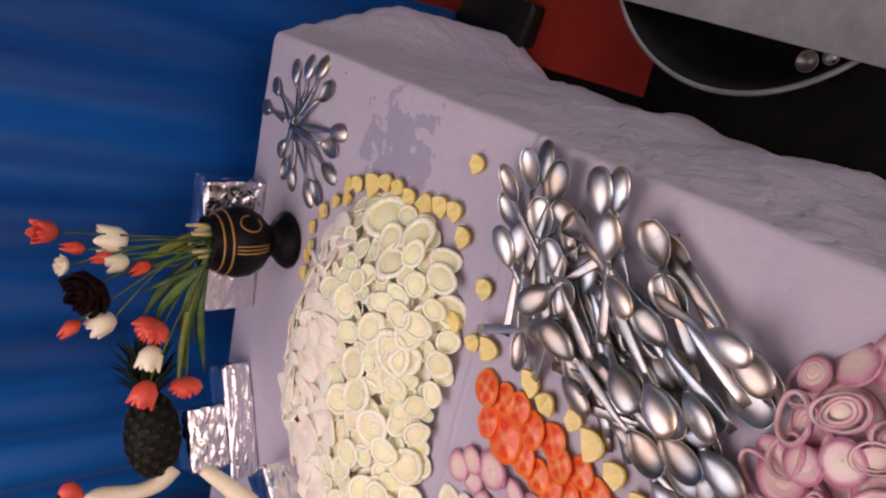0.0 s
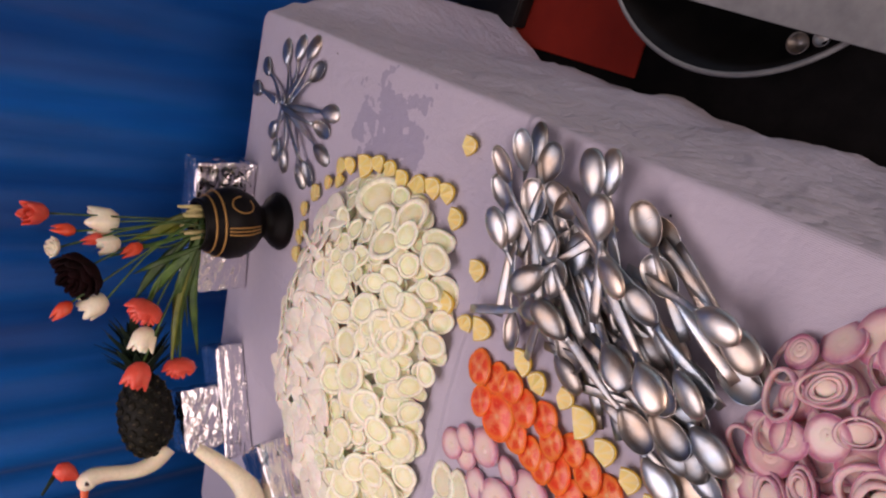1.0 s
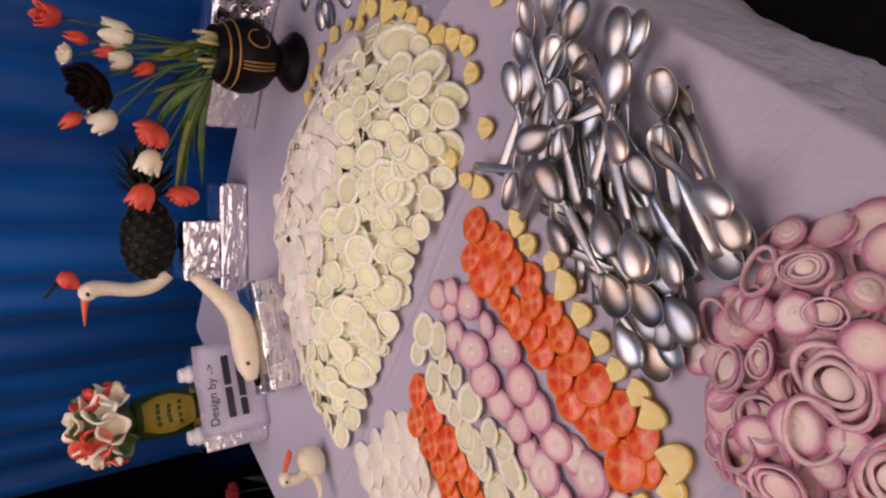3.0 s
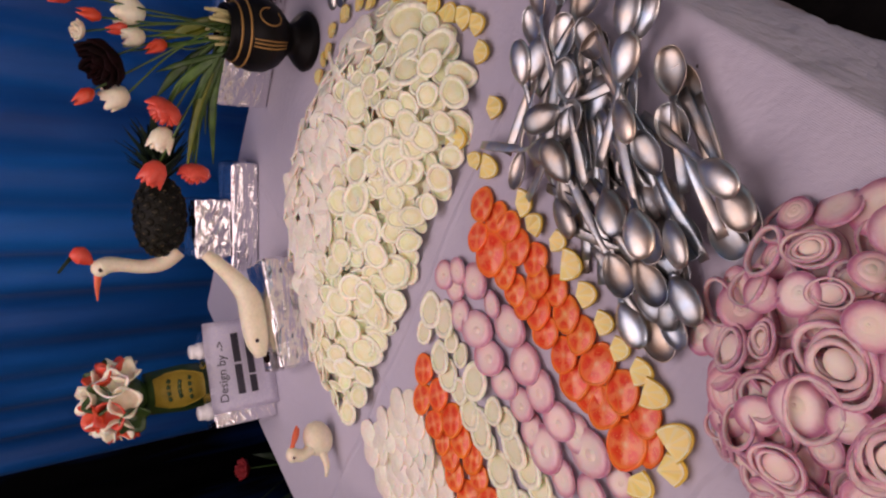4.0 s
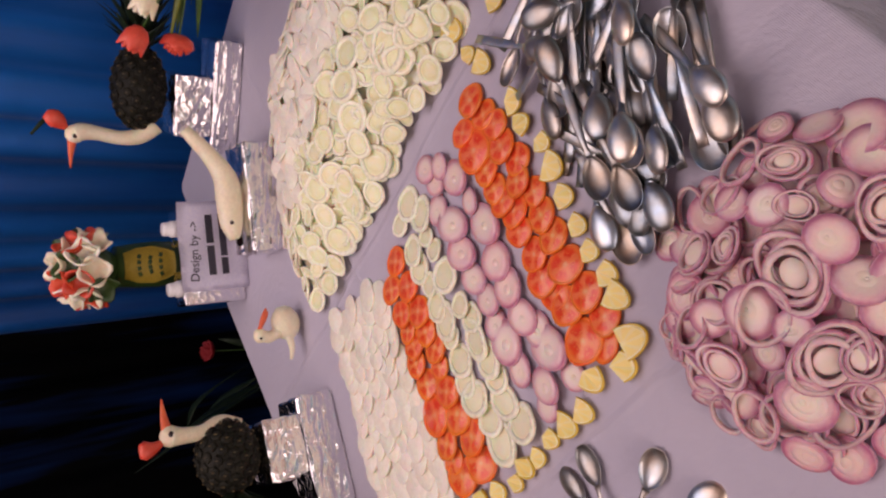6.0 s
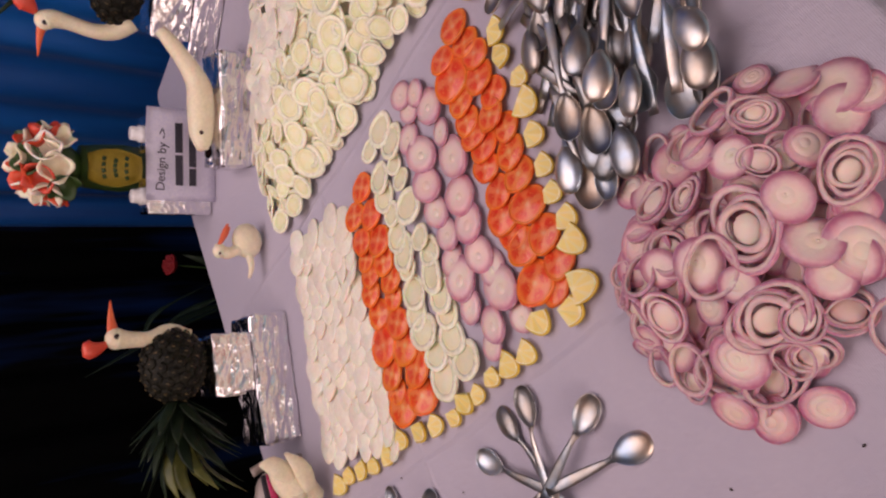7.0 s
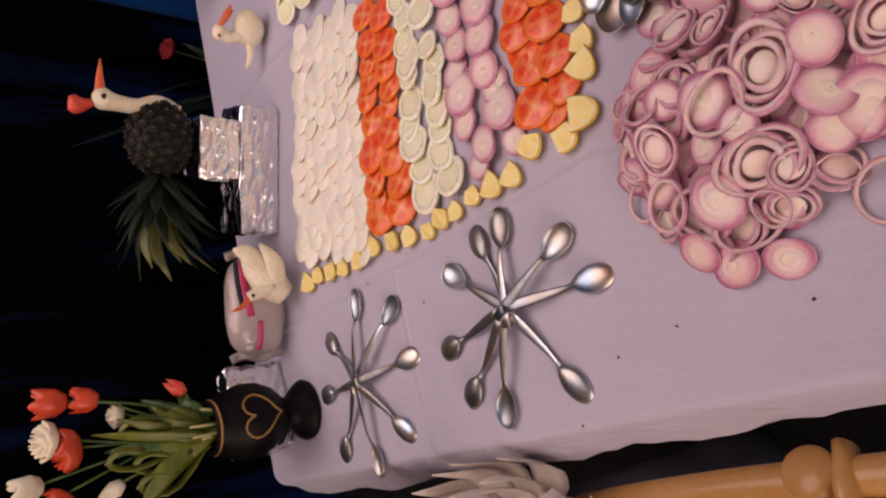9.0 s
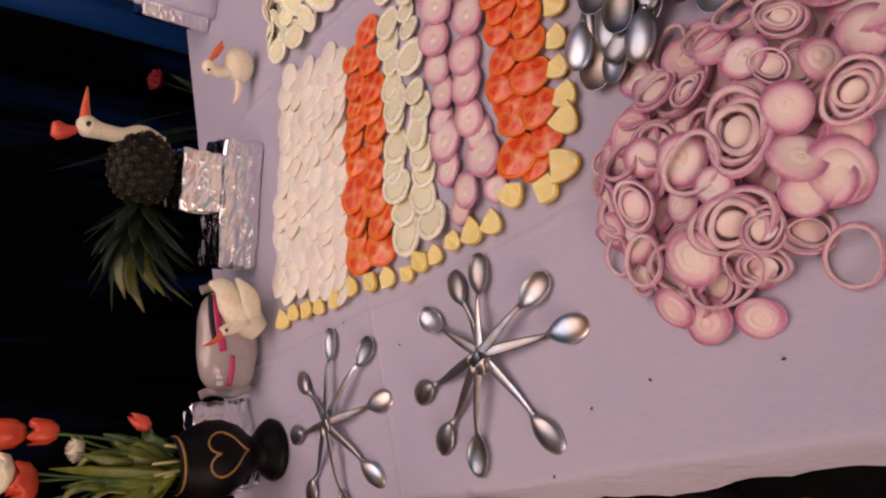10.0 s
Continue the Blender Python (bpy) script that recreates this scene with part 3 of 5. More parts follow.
# ---- cut vegetables ----


def disc(bm, radius, height, seed, rim=0.0, wobble=0.05, seg=22, sx=1.0, sy=1.0, inner=0.0):
    r = random.Random(seed)
    ph = [r.uniform(0, 6.3) for _ in range(3)]

    def shape(a, k):
        return 1 + wobble * (math.sin(2 * a + ph[0]) + 0.6 * math.sin(3 * a + ph[1]) + 0.4 * math.sin(5 * a + ph[2]))

    if inner:
        lathe(bm, [(inner, 0.0), (radius, 0.0), (radius + 0.0008, height * 0.5), (radius - 0.0006, height), (inner, height), (inner, 0.0)], seg, sx, sy, shape)
        bmesh.ops.remove_doubles(bm, verts=bm.verts, dist=1e-6)
    else:
        lathe(bm, [(0, 0.0), (radius - 0.0006, 0.0), (radius, height * 0.3), (radius, height * 0.8), (radius - 0.001, height), (0, height + rim)], seg, sx, sy, shape)


def cucumber_slice(seed, label, group, flesh=None):
    t = thing("cucumber_slice", label, "cucumber", group)
    bm = bmesh.new()
    disc(bm, 0.0185, 0.0020, seed)
    part("flesh", bm, flesh or CUKE, t)
    bm = bmesh.new()
    disc(bm, 0.0230, 0.0036, seed, inner=0.0166)
    part("rim", bm, CUKE_RIM, t, "pale peeled rim")
    return t


def radish_slice(seed, label, group, sx=1.0):
    bm = bmesh.new()
    disc(bm, 0.0225, 0.0028, seed, sx=sx)
    return tagged(part("radish_slice", bm, RADISH), label, "radish", group)


def tomato_slice(seed, label, group):
    t = thing("tomato_slice", label, "tomato", group)
    bm = bmesh.new()
    disc(bm, 0.0225, 0.0040, seed, rim=-0.0006)
    part("flesh", bm, TOMATO, t)
    bm = bmesh.new()
    disc(bm, 0.0242, 0.0046, seed, inner=0.0220)
    part("skin", bm, TOMATO_SKIN, t, "shiny red skin")
    return t


def onion_slice(seed, label, group, r=0.029, thick=(0.16, 0.30)):
    t = thing("onion_slice", label, "onion", group)
    bm = bmesh.new()
    rr = random.Random(seed)
    prof, q, z = [(0, 0.0), (r * 0.9, 0.0), (r * 0.98, 0.002)], r * 0.97, 0.0050
    while q > r * 0.30:
        step = min(r * rr.uniform(*thick), q * 0.85)
        prof += [(q, z), (q - step * 0.45, z + 0.0007), (q - step * 0.88, z + 0.0005), (q - step * 0.95, z + 0.0001)]
        q, z = q - step, z + rr.uniform(0.0002, 0.0016)
    prof += [(max(q, 0.002), z), (0, z + 0.0003)]
    ph = rr.uniform(0, 6.3)
    lathe(bm, prof, 26, 1.0, 0.86, lambda a, k: 1 + 0.03 * math.sin(2 * a + ph) + 0.02 * math.sin(3 * a))
    off = rr.uniform(0.10, 0.24) * r
    for v in bm.verts:
        if v.co.z > 0.0045:
            v.co.x += off * max(0.0, 1 - v.co.xy.length / (0.9 * r))
    part("flesh", bm, ONION, t)
    bm = bmesh.new()
    lathe(bm, [(r * 0.955, -0.0002), (r * 1.01, 0.001), (r * 1.0, 0.0044), (r * 0.975, 0.0053), (r * 0.955, -0.0002)], 26, 1.0, 0.86, lambda a, k: 1 + 0.03 * math.sin(2 * a + ph) + 0.02 * math.sin(3 * a))
    part("skin", bm, ONION_SKIN, t, "purple outer layer")
    return t


def onion_ring(seed, label, group, r, layers, core=False):
    t = thing("onion_ring", label, "onion ring", group)
    rr = random.Random(seed)
    for k in range(layers):
        q = r - 0.0072 * k
        bm = bmesh.new()
        ph, e = rr.uniform(0, 6.3), rr.uniform(0.62, 0.95)
        h = rr.uniform(0.006, 0.010)

        def shape(a, j, ph=ph):
            return 1 + 0.07 * math.sin(2 * a + ph) + 0.035 * math.sin(3 * a + 2 * ph)

        prof = [(q - 0.0056, 0.0), (q - 0.0012, -0.0003), (q, h * 0.5), (q - 0.0016, h), (q - 0.0058, h - 0.0006), (q - 0.0062, h * 0.5), (q - 0.0056, 0.0)]
        lathe(bm, prof, 30, 1.0, e, shape)
        bmesh.ops.remove_doubles(bm, verts=bm.verts, dist=1e-6)
        for v in bm.verts:
            v.co.z += 0.004 * math.sin(math.atan2(v.co.y, v.co.x) * 2 + ph) * 0.6 + 0.0015 * k
        layer = part("layer", bm, ONION_PALE, t)
        if k < 2:
            bm = bmesh.new()
            lathe(bm, [(q - 0.0010, -0.0005), (q + 0.0004, h * 0.45), (q - 0.0012, h + 0.0003), (q - 0.0024, h + 0.0002), (q - 0.0008, h * 0.45), (q - 0.0010, -0.0005)], 30, 1.0, e, shape)
            bmesh.ops.remove_doubles(bm, verts=bm.verts, dist=1e-6)
            for v in bm.verts:
                v.co.z += 0.004 * math.sin(math.atan2(v.co.y, v.co.x) * 2 + ph) * 0.6 + 0.0015 * k
            part("skin", bm, ONION_SKIN, layer, "purple outer skin")
    if core:
        q = r - 0.0072 * layers - 0.001
        bm = bmesh.new()
        ball(bm, q, q * 0.85, 0.0036, Matrix.Translation((0.001, 0.001, 0.0042)), 16)
        part("core", bm, ONION, t, "pale onion core")
    return t


def lemon_wedge(seed, group, label, start=0.0, sweep_deg=180.0):
    """A cut piece of lemon lying on its flat side."""
    t = thing("lemon_wedge", label, "lemon", group)
    h, n, over = 0.0105, 14, (sweep_deg - 180) / 2
    flat = min(0.0, -0.0262 * math.sin(radians(over)))
    angles = [radians(start - over + sweep_deg * i / n) for i in range(n + 1)]
    bm = bmesh.new()
    low = [bm.verts.new((0.0225 * math.cos(a), 0.0225 * math.sin(a), 0)) for a in angles] + [bm.verts.new((0, flat + 0.002, 0))]
    high = [bm.verts.new((0.0262 * math.cos(a), 0.0262 * math.sin(a), h + 0.0012 * math.sin(5 * a))) for a in angles] + [bm.verts.new((0, flat, h + 0.001))]
    bm.faces.new(low[::-1])
    bm.faces.new(high)
    for i in range(n + 2):
        j = (i + 1) % (n + 2)
        bm.faces.new((low[i], low[j], high[j], high[i]))
    part("flesh", bm, LEMON, t, "", False)
    bm = bmesh.new()
    rows = []
    for a in angles:
        c, s = math.cos(a), math.sin(a)
        rows.append([bm.verts.new((q * c, q * s, z)) for q, z in ((0.0226, 0.0), (0.0248, 0.0), (0.0288, h * 0.6), (0.0284, h + 0.0004), (0.0260, h + 0.0002))])
    for a, b in zip(rows, rows[1:]):
        for i in range(5):
            j = (i + 1) % 5
            bm.faces.new((a[i], a[j], b[j], b[i]))
    bm.faces.new(rows[0][::-1])
    bm.faces.new(rows[-1])
    part("rind", bm, LEMON_RIND, t, "thick yellow rind")
    return t


HEAP = [(1.165, -0.60), (1.13, -0.73), (1.0, -0.775), (0.5, -0.785), (0.385, -0.76), (0.42, -0.60), (0.55, -0.42), (0.63, -0.335), (0.76, -0.315), (0.90, -0.335), (1.05, -0.40), (1.14, -0.49)]


def inside(poly, x, y):
    """Distance into a polygon: plus inside, minus outside."""
    best, ins = 9.0, False
    for (x0, y0), (x1, y1) in zip(poly, poly[1:] + poly[:1]):
        dx, dy = x1 - x0, y1 - y0
        u = min(1.0, max(0.0, ((x - x0) * dx + (y - y0) * dy) / (dx * dx + dy * dy)))
        best = min(best, math.hypot(x - x0 - u * dx, y - y0 - u * dy))
        if (y0 > y) != (y1 > y) and x < x0 + dx * (y - y0) / dy:
            ins = not ins
    return best if ins else -best


def mound(poly, top, reach):
    def height(x, y):
        d = min(1.0, max(0.0, inside(poly, x, y)) / reach)
        return top * math.sin(d * math.pi / 2)

    def normal(x, y):
        e = 0.008
        return Vector((height(x - e, y) - height(x + e, y), height(x, y - e) - height(x, y + e), 2 * e))

    return height, normal


def scattered(poly, gap, seed, edge=0.0):
    """Points spread over a polygon, no two nearer than gap."""
    r = random.Random(seed)
    xs, ys = [p[0] for p in poly], [p[1] for p in poly]
    out = []
    for _ in range(9000):
        x, y = r.uniform(min(xs), max(xs)), r.uniform(min(ys), max(ys))
        if inside(poly, x, y) > edge and all((x - a) ** 2 + (y - b) ** 2 > gap * gap for a, b in out):
            out.append((x, y))
    return out


def heap_core(name, poly, top, reach, material, label, category):
    """The hidden lower layers of a heap, one lumpy form."""
    height, _ = mound(poly, top, reach)
    xs, ys = [p[0] for p in poly], [p[1] for p in poly]
    bm = bmesh.new()
    step, grid = 0.012, {}
    nx, ny = int((max(xs) - min(xs)) / step) + 2, int((max(ys) - min(ys)) / step) + 2
    for i in range(nx):
        for j in range(ny):
            x, y = min(xs) + i * step, min(ys) + j * step
            if inside(poly, x, y) > 0.018:
                z = TOP + 0.001 + max(0.0, height(x, y) * 0.92 - 0.003 + 0.003 * noise.noise((x * 60, y * 60, 0)))
                grid[i, j] = bm.verts.new((x, y, z))
    for i, j in list(grid):
        q = [grid.get(k) for k in ((i, j), (i + 1, j), (i + 1, j + 1), (i, j + 1))]
        if all(q):
            bm.faces.new(q)
    ob = part(name, bm, material, None, label)
    return tagged(ob, category=category, kind="stuff")


CUCUMBER_HEAP_FAR = [(1.133, -0.571, 0.0362), (1.135, -0.657, 0.0364), (1.112, -0.671, 0.0242), (1.088, -0.641, 0.0297), (1.074, -0.698, 0.023), (1.097, -0.731, 0.028),
    (0.984, -0.568, 0.0273), (1.026, -0.657, 0.0217), (1.02, -0.694, 0.0257), (0.973, -0.645, 0.0242), (0.94, -0.596, 0.0266), (1.016, -0.724, 0.0268),
    (0.996, -0.714, 0.023), (1.048, -0.736, 0.0224), (0.971, -0.769, 0.0266), (0.955, -0.697, 0.0347), (0.953, -0.721, 0.0324), (0.919, -0.771, 0.0217),
    (0.9, -0.714, 0.0201), (0.885, -0.752, 0.0259), (0.869, -0.736, 0.0217), (0.848, -0.648, 0.0322), (0.818, -0.613, 0.0365), (0.842, -0.764, 0.0246),
    (0.812, -0.692, 0.0291)]
CUCUMBER_HEAP_NEAR = [(0.739, -0.66, 0.0315), (0.785, -0.724, 0.0275), (0.774, -0.757, 0.0291), (0.717, -0.724, 0.0212), (0.697, -0.706, 0.0304), (0.644, -0.687, 0.0273),
    (0.72, -0.779, 0.027), (0.701, -0.732, 0.0282), (0.676, -0.752, 0.0306), (0.669, -0.775, 0.0248), (0.613, -0.727, 0.0279), (0.586, -0.763, 0.0322),
    (0.523, -0.745, 0.0297), (0.485, -0.788, 0.0272), (0.415, -0.772, 0.0236), (0.54, -0.721, 0.0265), (0.534, -0.781, 0.0245)]


def cucumber_heap():
    height, normal = mound(HEAP, 0.058, 0.15)
    heap_core("sliced_vegetable_pile", HEAP, 0.060, 0.15, CUKE_RIM, "lower layers of a heap of sliced cucumber and radish", "cucumber")
    cukes = [cucumber_slice(s, "pale green peeled cucumber slice in a heap", "cucumber slices in the heap") for s in (1, 2, 3)]
    rads = [radish_slice(s, "white radish slice in a heap beside cucumber", "radish slices in the heap") for s in (4, 5, 6)]
    r = random.Random(11)
    n = 0
    shown = CUCUMBER_HEAP_FAR + CUCUMBER_HEAP_NEAR
    for layer, gap in ((1, 0.0262), (2, 0.029)):
        for x, y in scattered(HEAP, gap, 20 + layer, 0.004):
            n += 1
            white = y > -0.497 - 0.30 * (1.05 - x) * 1.05 + 0.02 * math.sin(x * 40)
            if layer == 2 and not white and any((x - a) ** 2 + (y - b) ** 2 < (q * 0.95) ** 2 for a, b, q in shown):
                continue
            nv = normal(x, y).normalized()
            nv += Vector((r.gauss(0, 0.24), r.gauss(0, 0.24), 0)) if white else Vector((r.gauss(0, 0.18), r.gauss(0, 0.18), 0))
            z = TOP + 0.002 + height(x, y) + 0.0050 * layer
            size = (1.22 if white else 1.03) * r.uniform(0.70, 1.05) * (1.15 if r.random() < 0.15 else 1.0)
            put((rads if white else cukes)[n % 3], tilted(x, y, z, nv, r.uniform(0, 360), size, r.uniform(0.72, 1.0) if white else r.uniform(0.86, 1.0)))
    for k, (x, y, q) in enumerate(shown):
        nv = normal(x, y).normalized() + Vector((r.gauss(0.10, 0.12), r.gauss(-0.06, 0.12), 0))
        put(cukes[k % 3], tilted(x, y, TOP + 0.0135 + height(x, y) + 0.003 * (k % 3), nv, r.uniform(0, 360), q / 0.0232, r.uniform(0.88, 1.0)))


cucumber_heap()


def stripe(protos, a, b, count, offsets, seed, lean, size, along_jitter=0.004, stretch=1.0, lift=0.002, aligned=False):
    """Overlapping slices laid in columns from a to b, each leaning on the one before."""
    r = random.Random(seed)
    ax, ay = a
    bx, by = b
    d = Vector((bx - ax, by - ay, 0)).normalized()
    side = Vector((-d.y, d.x, 0))
    for c, off in enumerate(offsets):
        o = off if isinstance(off, tuple) else (off, off)
        for i in range(count):
            u = (i + (0.5 if c % 2 else 0.0)) / count
            q = Vector((ax, ay, 0)).lerp(Vector((bx, by, 0)), u) + side * (o[0] * (1 - u) + o[1] * u)
            q += d * r.gauss(0, along_jitter) + side * r.gauss(0, 0.003)
            nv = Vector((0, 0, 1)) - d * lean + side * r.gauss(0, 0.07) + d * r.gauss(0, 0.06)
            s = size * r.uniform(0.86, 1.10)
            put(protos[r.randrange(len(protos))], tilted(q.x, q.y, TOP + lift + 0.55 * lean * 0.0225 * s + 0.0012 * (i % 2), nv, r.uniform(-7, 7) if aligned else r.uniform(0, 360), s, stretch * r.uniform(0.92, 1.04), d if aligned else None))


rad_row = [radish_slice(s, "oval white radish slice laid overlapping in rows", "radish slices in rows", 1.0) for s in (31, 32)]
# radish slices are long ovals along the row
stripe(rad_row, (0.507, -0.862), (0.388, -1.262), 14, [(-0.083, -0.102), (-0.050, -0.061), (-0.017, -0.021), (0.016, 0.020), (0.050, 0.061), (0.083, 0.102)], 41, 0.16, 1.20, 0.003, 0.92, 0.002, True)
TOMATO_WIDE = [(0.984, -0.859, 0.0244), (0.986, -0.893, 0.019), (0.992, -0.922, 0.0208), (0.939, -0.878, 0.0208), (0.937, -0.915, 0.0287), (0.979, -0.953, 0.0222),
    (0.934, -0.953, 0.0215), (0.985, -0.988, 0.0182), (0.965, -1.01, 0.0204), (0.926, -0.984, 0.019), (0.975, -1.041, 0.0197), (0.926, -1.009, 0.019),
    (0.931, -1.034, 0.0218), (0.961, -1.072, 0.0211), (0.917, -1.061, 0.02), (0.957, -1.107, 0.0222), (0.914, -1.101, 0.0214), (0.946, -1.148, 0.0229),
    (0.903, -1.133, 0.0225), (0.902, -1.162, 0.0186), (0.91, -1.188, 0.0229), (0.946, -1.193, 0.0225), (0.945, -1.232, 0.0221), (0.899, -1.236, 0.0268),
    (0.921, -1.257, 0.02)]
TOMATO_NARROW = [(0.672, -0.897, 0.0257), (0.624, -0.921, 0.0255), (0.663, -0.946, 0.0244), (0.617, -0.969, 0.0246), (0.657, -0.995, 0.0273), (0.606, -0.998, 0.0179),
    (0.649, -1.03, 0.0233), (0.604, -1.025, 0.0233), (0.647, -1.061, 0.0257), (0.587, -1.052, 0.0233), (0.633, -1.09, 0.0212), (0.584, -1.091, 0.0239),
    (0.622, -1.13, 0.025), (0.568, -1.141, 0.0306), (0.615, -1.168, 0.0293), (0.559, -1.189, 0.0239), (0.621, -1.211, 0.0306), (0.55, -1.214, 0.0219),
    (0.609, -1.251, 0.028), (0.554, -1.245, 0.0295)]
CUCUMBER_ROW = [(0.766, -0.853, 0.0318), (0.78, -0.89, 0.0242), (0.724, -0.86, 0.0235), (0.76, -0.92, 0.0217), (0.72, -0.916, 0.0224), (0.76, -0.951, 0.0226),
    (0.709, -0.945, 0.0224), (0.753, -0.999, 0.034), (0.71, -0.981, 0.0246), (0.698, -1.018, 0.0188), (0.746, -1.053, 0.0239), (0.7, -1.05, 0.0257),
    (0.751, -1.082, 0.0284), (0.692, -1.075, 0.0221), (0.736, -1.112, 0.0268), (0.682, -1.112, 0.0239), (0.737, -1.148, 0.0246), (0.669, -1.142, 0.0206),
    (0.729, -1.178, 0.0268), (0.67, -1.174, 0.0322), (0.719, -1.21, 0.0239), (0.673, -1.214, 0.0304), (0.728, -1.253, 0.0335), (0.671, -1.25, 0.0291)]
ONION_ROW = [(0.84, -0.85, 0.0183), (0.839, -0.882, 0.0183), (0.868, -0.873, 0.0219), (0.88, -0.912, 0.0308), (0.814, -0.916, 0.0316), (0.878, -0.961, 0.0247),
    (0.824, -0.957, 0.0312), (0.876, -1.006, 0.0326), (0.808, -1.002, 0.0308), (0.855, -1.06, 0.0362), (0.799, -1.045, 0.0269), (0.846, -1.102, 0.0283),
    (0.801, -1.088, 0.0233), (0.786, -1.123, 0.0293), (0.838, -1.149, 0.0329), (0.787, -1.155, 0.0322), (0.846, -1.177, 0.0261), (0.847, -1.208, 0.0332),
    (0.78, -1.198, 0.0297), (0.852, -1.257, 0.0257), (0.804, -1.24, 0.0206), (0.785, -1.262, 0.0219)]


def laid(protos, rows, radius, seed, lean, stretch=1.0, lift=0.002):
    """Single slices laid one over the next along a row, at x, y with their radius."""
    r = random.Random(seed)
    d = Vector((-0.17, -0.985, 0))
    side = Vector((-d.y, d.x, 0))
    for k, (x, y, q) in enumerate(rows):
        q = max(q, radius * 0.86) * 1.03
        nv = Vector((0, 0, 1)) - d * (lean + r.gauss(0, 0.05)) + side * r.gauss(0.10, 0.07)
        z = TOP + lift + 0.55 * lean * q + 0.0014 * ((len(rows) - k) % 3)
        put(protos[r.randrange(len(protos))], tilted(x, y, z, nv, r.uniform(-25, 25), q / radius, stretch * r.uniform(0.92, 1.02), d))


tom_row = [tomato_slice(s, "red tomato slice overlapping others in a row", "tomato slices in rows") for s in (33, 34, 35, 46)]
laid(tom_row, TOMATO_NARROW, 0.0242, 42, 0.17, 1.0)
laid(tom_row, TOMATO_WIDE, 0.0235, 43, 0.17, 1.10)
cuke_row = [cucumber_slice(s, "thin cucumber slice overlapping others in a row", "cucumber slices in rows", CUKE_THIN) for s in (36, 37)]
laid(cuke_row, CUCUMBER_ROW, 0.0250, 44, 0.18, 0.95)
onion_row = [onion_slice(s, "pink-rimmed red onion slice in a row", "onion slices in rows", 0.029, (0.70, 0.95)) for s in (38, 39, 40)]
laid(onion_row, ONION_ROW, 0.0302, 45, 0.15, 1.0, 0.003)

wedges = [lemon_wedge(s, "lemon wedges", lab, 0, sw) for s, sw, lab in ((51, 190, "yellow half slice of lemon on the cloth"), (52, 150, "yellow lemon wedge on the cloth"), (53, 122, "small yellow lemon wedge on the cloth"))]
LEMONS_FRONT = [(1.037, -0.928, -51, 0.6), (1.025, -0.962, -11, 0.79), (1.031, -1.007, -68, 0.6), (1.021, -1.044, -59, 0.69), (1.006, -1.083, -45, 0.79),
    (0.996, -1.124, -45, 0.74), (0.986, -1.16, -53, 0.71), (0.986, -1.198, -63, 0.8), (0.978, -1.228, -63, 0.79), (0.961, -1.277, -11, 0.89)]
LEMONS_END = [(0.299, -1.278, -37, 0.79), (0.335, -1.273, -50, 0.77), (0.379, -1.278, -37, 0.75), (0.418, -1.287, -50, 0.73), (0.467, -1.289, -40, 0.82),
    (0.518, -1.283, -36, 0.77), (0.567, -1.288, -63, 0.84), (0.609, -1.299, -30, 0.79), (0.652, -1.304, -59, 0.62), (0.687, -1.295, -72, 0.87),
    (0.719, -1.302, -27, 0.69), (0.758, -1.295, -51, 0.71), (0.798, -1.299, -53, 0.78), (0.834, -1.301, -59, 0.71), (0.875, -1.277, -79, 0.89),
    (0.924, -1.29, -37, 0.87)]
LEMONS_HEAP = [(1.136, -0.415, 39, 0.71), (1.146, -0.442, -49, 0.75), (1.163, -0.492, -66, 0.88), (1.176, -0.523, -18, 0.78), (1.176, -0.558, -18, 0.78),
    (1.175, -0.593, -54, 0.79), (1.18, -0.636, 0, 0.86), (1.19, -0.671, -39, 0.84), (1.194, -0.704, -45, 0.77), (1.165, -0.735, -67, 0.79),
    (1.114, -0.803, -56, 0.76), (1.035, -0.757, -54, 1.18), (1.029, -0.809, -9, 0.67), (1.039, -0.844, -67, 0.77), (0.909, -0.308, 106, 0.69),
    (0.97, -0.318, 111, 0.62), (0.947, -0.309, 118, 0.62), (1.01, -0.312, 104, 0.66), (1.055, -0.347, 90, 0.83), (1.091, -0.381, 76, 0.67),
    (1.107, -0.417, 56, 0.69), (1.274, -0.725, -67, 0.65)]
r = random.Random(61)
for x, y, way, size in LEMONS_FRONT + LEMONS_END + LEMONS_HEAP:
    m = pose(x, y, TOP + 0.005, 0, 0, way - 90 + r.uniform(-10, 10)) @ pose(0, 0, 0, r.uniform(-16, -4), r.uniform(-5, 5), 0)
    size = 1.10 * max(size, 0.68) if size < 1.1 else size * 0.9
    put(wedges[0 if size > 1.05 else r.choice((0, 1, 1, 2))], m @ Matrix.Diagonal((size, size * 1.26, size, 1)) @ Matrix.Translation((0, -0.0125, 0)))

ONIONS = [(1.255, -1.205), (1.12, -1.205), (1.07, -1.23), (0.985, -1.30), (0.975, -1.39), (1.015, -1.46), (1.05, -1.50), (1.14, -1.50), (1.21, -1.44), (1.28, -1.36), (1.30, -1.28)]


